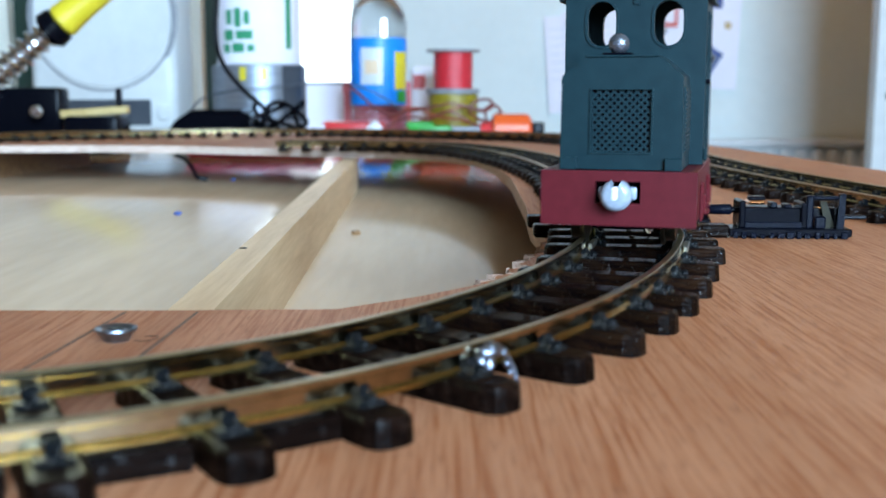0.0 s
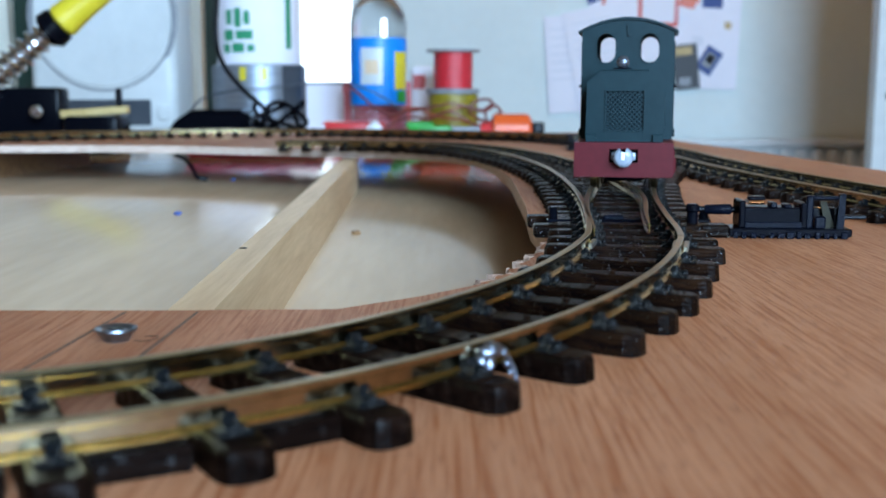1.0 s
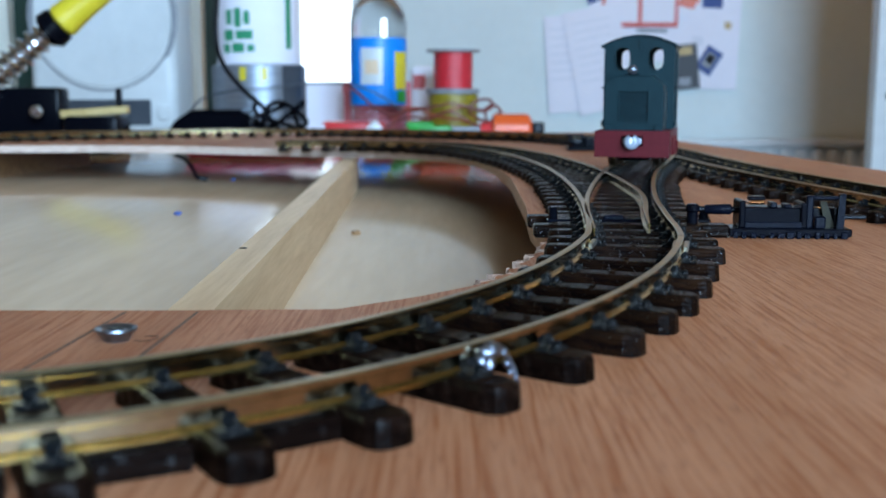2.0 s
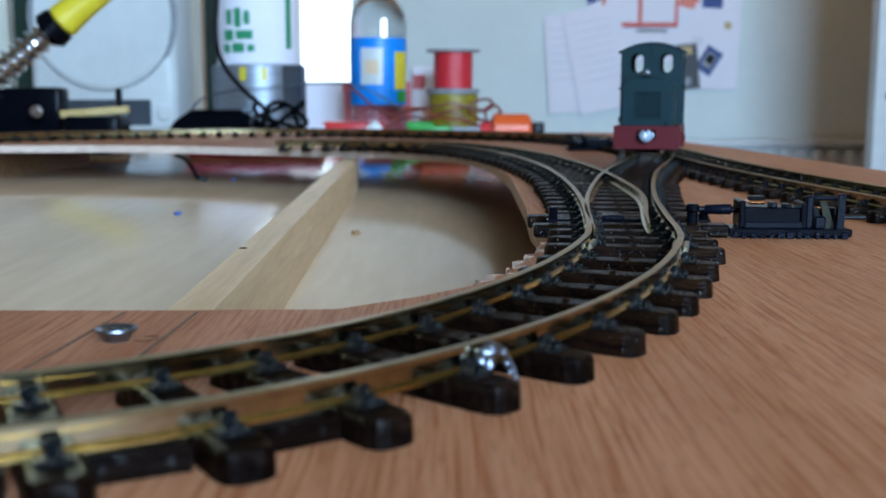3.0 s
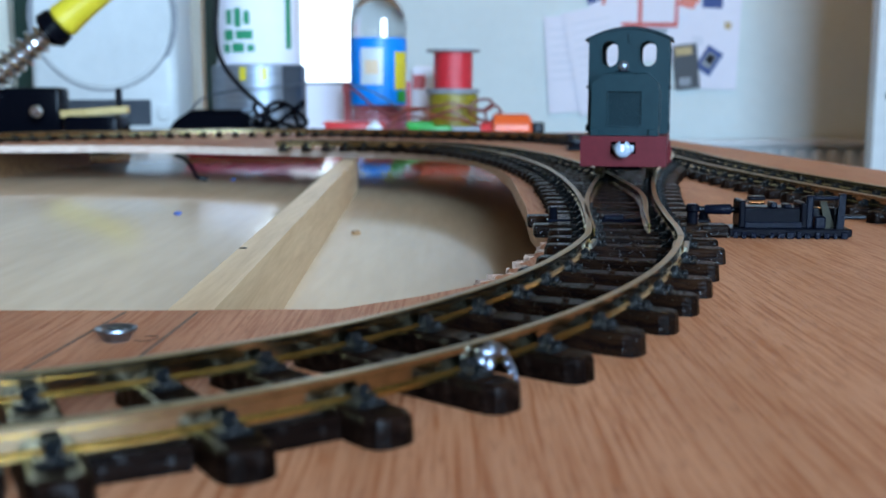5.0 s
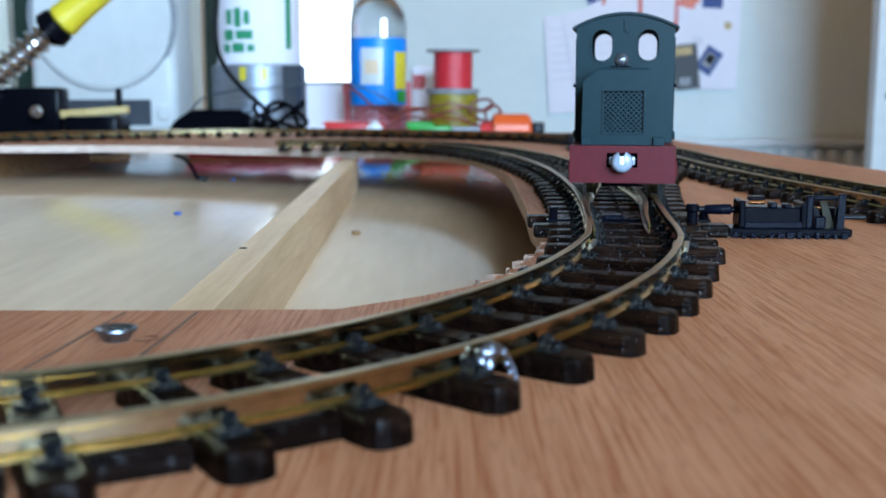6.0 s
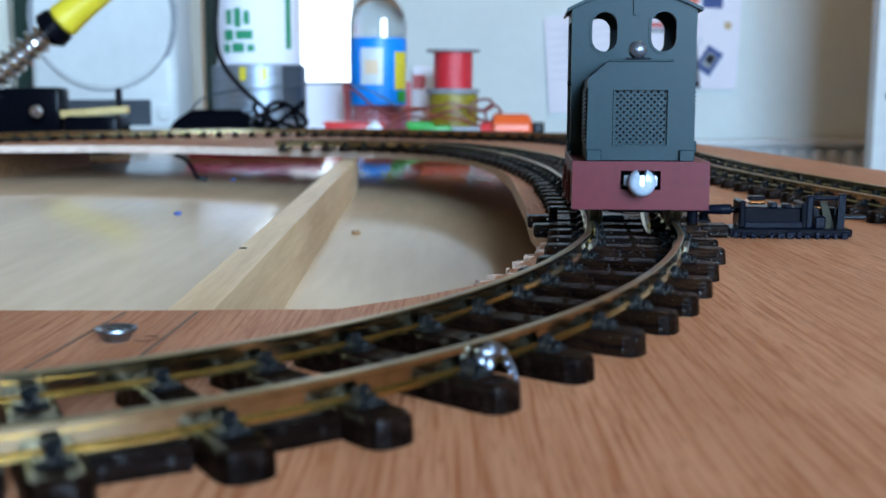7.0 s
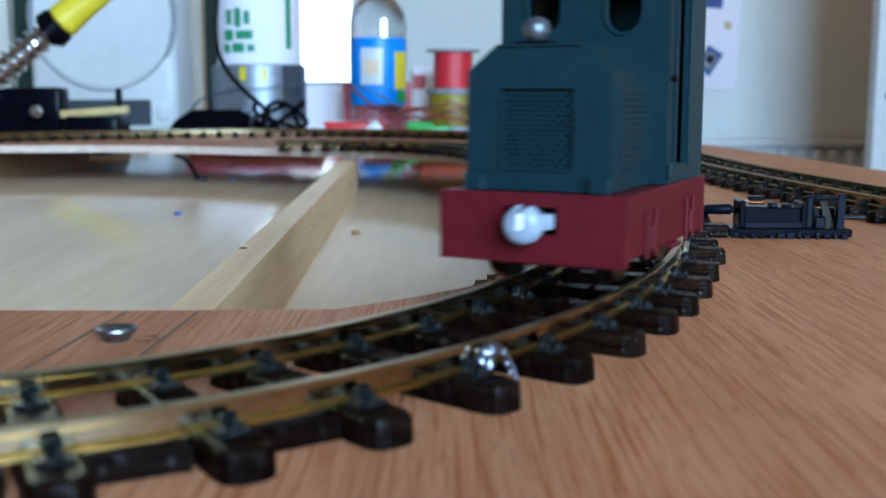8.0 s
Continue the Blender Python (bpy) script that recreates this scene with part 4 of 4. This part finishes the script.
def soldering_station():
    t = thing("soldering_iron_stand", "black soldering iron stand with chrome spring holder", "iron stand", mm(-400, 1000, TBL))
    part("base", box(-70, 52, -30, 40, 0, 16, 4, 2), BLACK, t)
    part("block", box(-60, 46, 0, 30, 16, 62, 4, 2), BLACK, t)
    part("sponge_tray", box(56, 104, -20, 25, 0, 36, 3, 2), BLACK, t)
    part("screw_head", lathe([(6, 0), (6, 1.5), (4, 3)], 18, Matrix.Translation((32, -20, 40)) @ pose(0, 0, 0, 90)), STEEL, t)
    # coil spring along the iron
    a, b = Vector((-46, -6, 44)), Vector((40, 0, 112))
    d = (b - a).normalized()
    u = d.orthogonal().normalized()
    v = d.cross(u)
    pts = []
    for k in range(0, 12 * 14 + 1):
        s = k / (12 * 14)
        r = 13 - 1.5 * s
        pts.append(a + (b - a) * s + r * (u * math.cos(2 * math.pi * k / 14) + v * math.sin(2 * math.pi * k / 14)))
    part("spring", tube(pts, 1.7, 8), CHROME, t, "chrome coil spring")


def soldering_iron():
    t = thing("soldering_iron", "yellow-handled soldering iron resting in its spring stand", "soldering iron", mm(-400, 1000, TBL))
    a, b = Vector((-46, -6, 44)), Vector((40, 0, 112))
    d = (b - a).normalized()
    part("barrel", tube([a + d * 5, b], 9.0, 18), STEEL, t, "steel barrel")
    part("collar", tube([b - d * 2, b + d * 1, b + d * 12, b + d * 14], [15, 18, 16.5, 12], 28), BLACK, t, "black heat collar")
    part("handle", tube([b + d * 13, b + d * 16, b + d * 40, b + d * 70, b + d * 130], [13, 16, 13.5, 12.5, 14], 28), YELLOW, t, "yellow plastic handle")


soldering_station()
soldering_iron()


def wire_thing(name, label, pts, r, material, cat="cable"):
    t = thing(name, label, cat)
    part("cord", tube([v for v in smooth3(pts)], r, 10), material, t)


def smooth3(pts):
    p = [Vector(q) for q in pts]
    p = [2 * p[0] - p[1]] + p + [2 * p[-1] - p[-2]]
    out = []
    for i in range(1, len(p) - 2):
        for k in range(10):
            t = k / 10
            a, b, c, d = p[i - 1], p[i], p[i + 1], p[i + 2]
            out.append(0.5 * (2 * b + (c - a) * t + (2 * a - 5 * b + 4 * c - d) * t * t + (3 * b - a - 3 * c + d) * t ** 3))
    return out + [p[-2]]


wire_thing("power_cable", "black power cable hanging down behind the layout",
           [(-284, 1380, 260), (-283, 1380, 170), (-287, 1380, 110), (-280, 1375, 74), (-255, 1370, 40), (-226, 1360, 15), (-208, 1350, -8), (-190, 1350, -20)], 3.0, BLACK)
wire_thing("cable_coil", "coiled black cable heaped on the table",
           [(-203 + 27 * math.cos(a) + 6 * math.sin(2.3 * a), 1340 + 16 * math.sin(a * 1.1), 1 + 17 * math.sin(a * 1.37 + 1) + 4 * math.sin(2.9 * a)) for a in [0.5 * k for k in range(34)]], 3.0, BLACK)
wire_thing("grey_cable", "thin dark grey cable trailing across the tub", [(-345, 1440, -20), (-335, 1440, 8), (-322, 1440, 24), (-290, 1440, 34), (-230, 1445, 40), (-165, 1460, 46), (-110, 1500, 40), (-60, 1500, 10), (-45, 1500, -22)], 1.2, SLATE)
wire_thing("orange_wire", "tangled dark orange wire in front of the reels",
           [(-60, 1240, -20), (-52, 1240, 8), (-30, 1235, 16), (-8, 1230, 8), (20, 1232, 17), (45, 1236, 12), (60, 1238, 18), (68, 1240, 6), (50, 1240, -6), (20, 1238, 2), (-20, 1236, 4), (-50, 1236, -22)], 1.3, RUST)


wire_thing("red_wire", "loose dark red wire looped round the reels",
           [(-112, 1245, 44), (-94, 1242, 30), (-78, 1240, 16), (-60, 1238, 8), (-42, 1235, 12), (-14, 1228, 17), (12, 1226, 21), (42, 1230, 14), (55, 1234, 18),
            (53, 1236, 25), (38, 1238, 24), (30, 1236, 12), (44, 1232, 2), (70, 1230, 0), (88, 1228, -8)], 1.5, DARKRED)
wire_thing("red_wire", "short dark red wire crossing the yellow reel",
           [(-66, 1232, -6), (-40, 1228, 6), (-16, 1224, 4), (4, 1222, 12), (22, 1222, 6), (40, 1226, -4), (58, 1228, 4), (64, 1230, 14), (56, 1232, 20), (48, 1230, 12), (52, 1226, -6), (60, 1222, -22)], 1.4, DARKRED)


def simple(name, label, cat, bm, material, m, piece="body"):
    t = thing(name, label, cat, m)
    part(piece, bm, material, t)
    return t


tray = simple("black_tray", "low black plastic tray with sloping ends on the table", "tray", prism([(-62, 0), (62, 0), (60, 24), (38, 33), (-28, 35), (-48, 22)], -30, 30), BLACK, mm(-290, 1390, TBL))
part("rim", box(-30, 40, -32, 32, 31, 36, 2), BLACK, tray)
rb = simple("red_box", "red cardboard box standing behind the bottle", "box", box(-56, 58, 0, 40, 0, 72, 1.5), PINK, mm(-96, 1660, TBL))
part("lid", box(-57.5, 59.5, -1.5, 41.5, 56, 74, 1.5), PINK, rb)
flat = simple("red_tray", "flat red plastic tray lying on the table", "tray", box(-36, 36, -25, 25, 0, 22, 3, 2), REDP, mm(-104, 1300, TBL))
part("rim", box(-38, 38, -27, 27, 20, 23, 1), REDP, flat)
long_box = simple("crimson_case", "long crimson plastic case lying behind the board", "case", box(-55, 62, 0, 40, 0, 20.5, 2, 2), CRIMSON, mm(-168, 938, TBL))
part("lid_seam", box(-55.2, 62.2, -0.25, 0.1, 5.0, 5.8), DARKRED, long_box)
handle = simple("screwdriver", "orange screwdriver handle lying on the table", "screwdriver",
                tube([(-22, 0, 17), (-19, 0, 17), (18, 0, 17), (22, 0, 17)], [13, 17, 17, 12], 24), ORANGE, mm(76, 1200, TBL), "handle")
part("ferrule", tube([(-34, 0, 17), (-22, 0, 17)], [7, 9], 18), REDP, handle)
part("blade", tube([(-70, 0, 17), (-34, 0, 17)], 3, 12), GREY, handle)
part("rest", box(-18, 18, -16, 16, 0, 2, 0.5), ORANGE, handle)
low_handle = simple("screwdriver", "orange screwdriver handle lying behind the far deck", "screwdriver",
                    tube([(-20, 0, 10), (-17, 0, 10), (22, 0, 10), (25, 0, 10)], [7.0, 10, 10, 7.0], 20), ORANGE, mm(2, 950, TBL), "handle")
part("ferrule", tube([(-27, 0, 9), (-20, 0, 9)], [4.5, 8], 16), REDP, low_handle)
part("blade", tube([(-34, 0, 8.8), (-27, 0, 8.8)], 4.0, 12), STEEL, low_handle)
small_box = simple("blue_box", "small bright blue plastic box on the table", "box", box(-12, 12, 0, 14, 5, 19, 1, 2), BLUE, mm(-56, 942, TBL))
part("base", box(-12.4, 12.4, -0.4, 14.4, 0, 5, 0.6), REDP, small_box, "red base")
simple("green_block", "small dark green plastic block on the table", "block", box(-6, 6, 0, 10, 0, 18, 1, 2), GREENP, mm(-37, 945, TBL))
gp = simple("green_clip", "bright green plastic clip on the table", "clip", box(-24, 24, -10, 10, 0, 22, 4, 2), GREENP, mm(-14, 1180, TBL))
part("jaw", box(-26, 4, -8, 8, 18, 26, 2), GREENP, gp)
wb = simple("white_clip", "small white plastic connector on the table", "connector", box(-9, 9, -8, 8, 0, 22, 5, 2), WHITE, mm(-78, 1230, TBL))
part("tip", lathe([(6, 21), (5, 24), (2, 26)], 16), WHITE, wb)
bg = simple("white_bag", "crumpled white and pink plastic bag", "bag", box(-16, 16, -12, 12, 0, 92, 9, 3), PAPER, mm(-26, 1420, TBL))
part("print_patch", box(-13, 3, -12.6, -11.8, 62, 80, 0.3), PINK, bg)
simple("black_plug", "small black plug on the table", "plug", box(-9, 9, -8, 8, 0, 24, 3, 2), BLACK, mm(106, 1230, TBL))
for x, y, mt, nm, lb in ((-124, 499, INKBLUE, "blue_crumb", "tiny blue plastic crumb on the table"), (-137, 700, INKBLUE, "blue_crumb", "tiny blue plastic crumb on the table"),
                         (-35, 429, SHADE_BROWN_PINE, "wood_chip", "small brown wood chip on the table")):
    simple(nm, lb, "debris", box(-1.6, 1.6, -1.3, 1.3, 0, 1.6, 0.5), mt, mm(x, y, TBL, 0, 0, 25))
simple("tan_stick", "tan wooden stick lying on a black tray", "stick", box(-31, 31, -5, 5, 0, 7, 1), TANBAR, mm(-322, 1002, TBL + 36, 0, -4, 3))
wire_thing("dangling_wire", "short black wire hanging below the far deck",
           [(-170, 682, -6), (-164, 684, -9), (-160, 688, -16), (-158, 690, -21), (-152, 692, -22.6)], 1.3, BLACK)
simple("black_post", "thin black upright clamp post", "clamp", lathe([(9, 0), (9, 4), (4, 6), (3.6, 58), (2.5, 62)], 18), BLACK, mm(-338, 1130, TBL))


wire_thing("wire_offcut", "fine dark wire offcut curled on the deck beside the screw",
           [(-40.4, 137.4, 0.15), (-39.0, 137.0, 0.2), (-37.9, 137.6, 0.25), (-37.6, 138.8, 0.3), (-38.4, 139.8, 0.25), (-39.8, 139.9, 0.15)], 0.05, DULL)


# ---- on the far wall ----
def sheet(name, label, cat, x, z, w, h, tilt, prints, material=PAPER, y=3196.5):
    t = thing(name, label, cat, mm(x, y, z, 0, tilt, 0), group="papers on the wall")
    part("sheet", box(-w / 2, w / 2, 0, 1.2, -h / 2, h / 2), material, t)
    for a, b, c, d, mt in prints:
        part("print_patch", box(a, b, -0.9, -0.1, c, d), mt, t)


sheet("letter", "white printed letter pinned on the wall", "letter", 372, 118, 140, 280, -4, [(-55, 45, 100 - 24 * k, 105 - 24 * k, INKGREY) for k in range(7)], y=3187)
sheet("letter", "white printed letter overlapping another on the wall", "letter", 455, 132, 165, 300, -12, [(-60, 50, 110 - 24 * k, 114 - 24 * k, INKGREY) for k in range(8)], y=3180)
sheet("calendar", "red-bordered white calendar sheet on the wall", "calendar", 573, 303, 222, 158, 0,
      [(-111, -101, -79, 79, INKRED), (101, 111, -79, 79, INKRED), (-6, 6, -79, 79, INKRED), (-101, -6, -79, -66, INKRED), (6, 101, -79, -66, INKRED)], y=3187.5)
sheet("collage_card", "white card with blue and orange pictures", "card", 790, 190, 150, 290, 2,
      [(-40, 20, 88, 140, INKBLUE), (30, 48, 30, 50, TANBAR), (-66, -48, 100, 136, ORANGE), (-62, -30, -20, 6, INKGREY)], y=3190.5)
sheet("photo_print", "small blue-framed picture tilted on a card", "picture", 778, 128, 52, 74, 32, [(-15, 15, -22, 22, GREY), (-9, 10, -8, 16, PAPER)], INKBLUE, y=3186)
sheet("photo_print", "dark photograph with yellow corner on the wall", "picture", 712, 110, 70, 130, -6, [(-30, 20, 34, 58, TANBAR), (-25, 10, -56, -30, GREY)], DARKINK, y=3184)
sheet("photo_print", "blue and white postcard pinned on the wall", "picture", 468, 300, 90, 60, -24, [(-44, 44, 6, 28, INKBLUE)], y=3189)
sheet("photo_print", "orange postcard pinned beside the calendar", "picture", 712, 300, 50, 90, 14, [(-24, 24, -20, 40, ORANGE)], y=3189)
sheet("backing_paper", "large white poster behind the pinned papers", "poster", 640, 230, 330, 210, 1, [(-150, -110, -60, -35, TANBAR), (-75, 15, -22, -11, GREY)], y=3195)


def radiator():
    t = thing("radiator", "white ribbed panel radiator below the papers", "radiator", mm(0, 3110, -700))
    part("panel", box(400, 1500, 20, 60, 0, 596, 4), WHITE, t)
    part("top_grille", box(400, 1500, 0, 60, 578, 600, 5, 2), WHITE, t)
    for k in range(23):
        x = 412 + 47 * k
        part("rib", box(x, x + 30, 2, 22, 10, 572, 8, 2), WHITE, t)
    for x in (600, 1300):
        part("wall_bracket", box(x, x + 30, 60, 90, 60, 520), WHITE, t)
        part("foot", box(x, x + 30, 20, 60, -80, 0), WHITE, t)


radiator()


def open_door():
    t = thing("door_1", "open white painted door with a round latch hole", "door", kind="structure")
    part("leaf", box(960, 1728, 2410, 2450, -775, 1255, 2), WHITE, t)
    # A dark disc on the leaf stands in for the hole's shade.
    part("latch_hole_shade", lathe([(10, 0), (10, 2), (6, 2.4)], 20, Matrix.Translation((993, 2410, 27)) @ pose(0, 0, 0, 90)), SLATE, t, "dark round disc for the shade in the latch hole")
    part("handle", tube([(1052, 2408, 22), (1052, 2370, 22), (1056, 2362, 22), (1140, 2360, 22)], 9, 14), STEEL, t)


open_door()


# ---- movement ----
def loco_at(x, y, heading):
    return mm(x, y, RAIL_TOP - 0.05, 0, 0, heading)


def motions():
    # seconds, place of the front beam in plan and heading, as it rolls away over the turnout and comes back
    run = [
        (0.0, loco_at(30.1, 184.7, -16.4)),
        (0.5, loco_at(42.2, 239.2, -5.8)),
        (1.0, loco_at(49.3, 294.1, -11.1)),
        (1.5, loco_at(58.9, 347.6, -12.1)),
        (2.0, loco_pose(356, -1.2)),
        (2.5, loco_pose(398, -1.4)),
        (3.0, loco_at(84.0, 446.1, -15.2)),
        (3.5, loco_at(78.9, 425.2, -14.4)),
        (4.0, loco_at(73.9, 408.1, -17.0)),
        (4.5, loco_at(63.5, 368.3, -14.7)),
        (5.0, loco_pose(305, -0.7)),
        (5.5, loco_pose(273, -0.6)),
        (6.0, loco_at(45.8, 275.0, -9.9)),
        (6.5, loco_at(42.5, 244.8, -5.9)),
        (7.0, loco_at(38.9, 211.1, -4.5)),
        (7.5, loco_at(29.4, 176.8, -12.0)),
        (8.0, loco_at(11.6, 143.5, -26.5)),
    ]
    walk(LOCO, run)


motions()
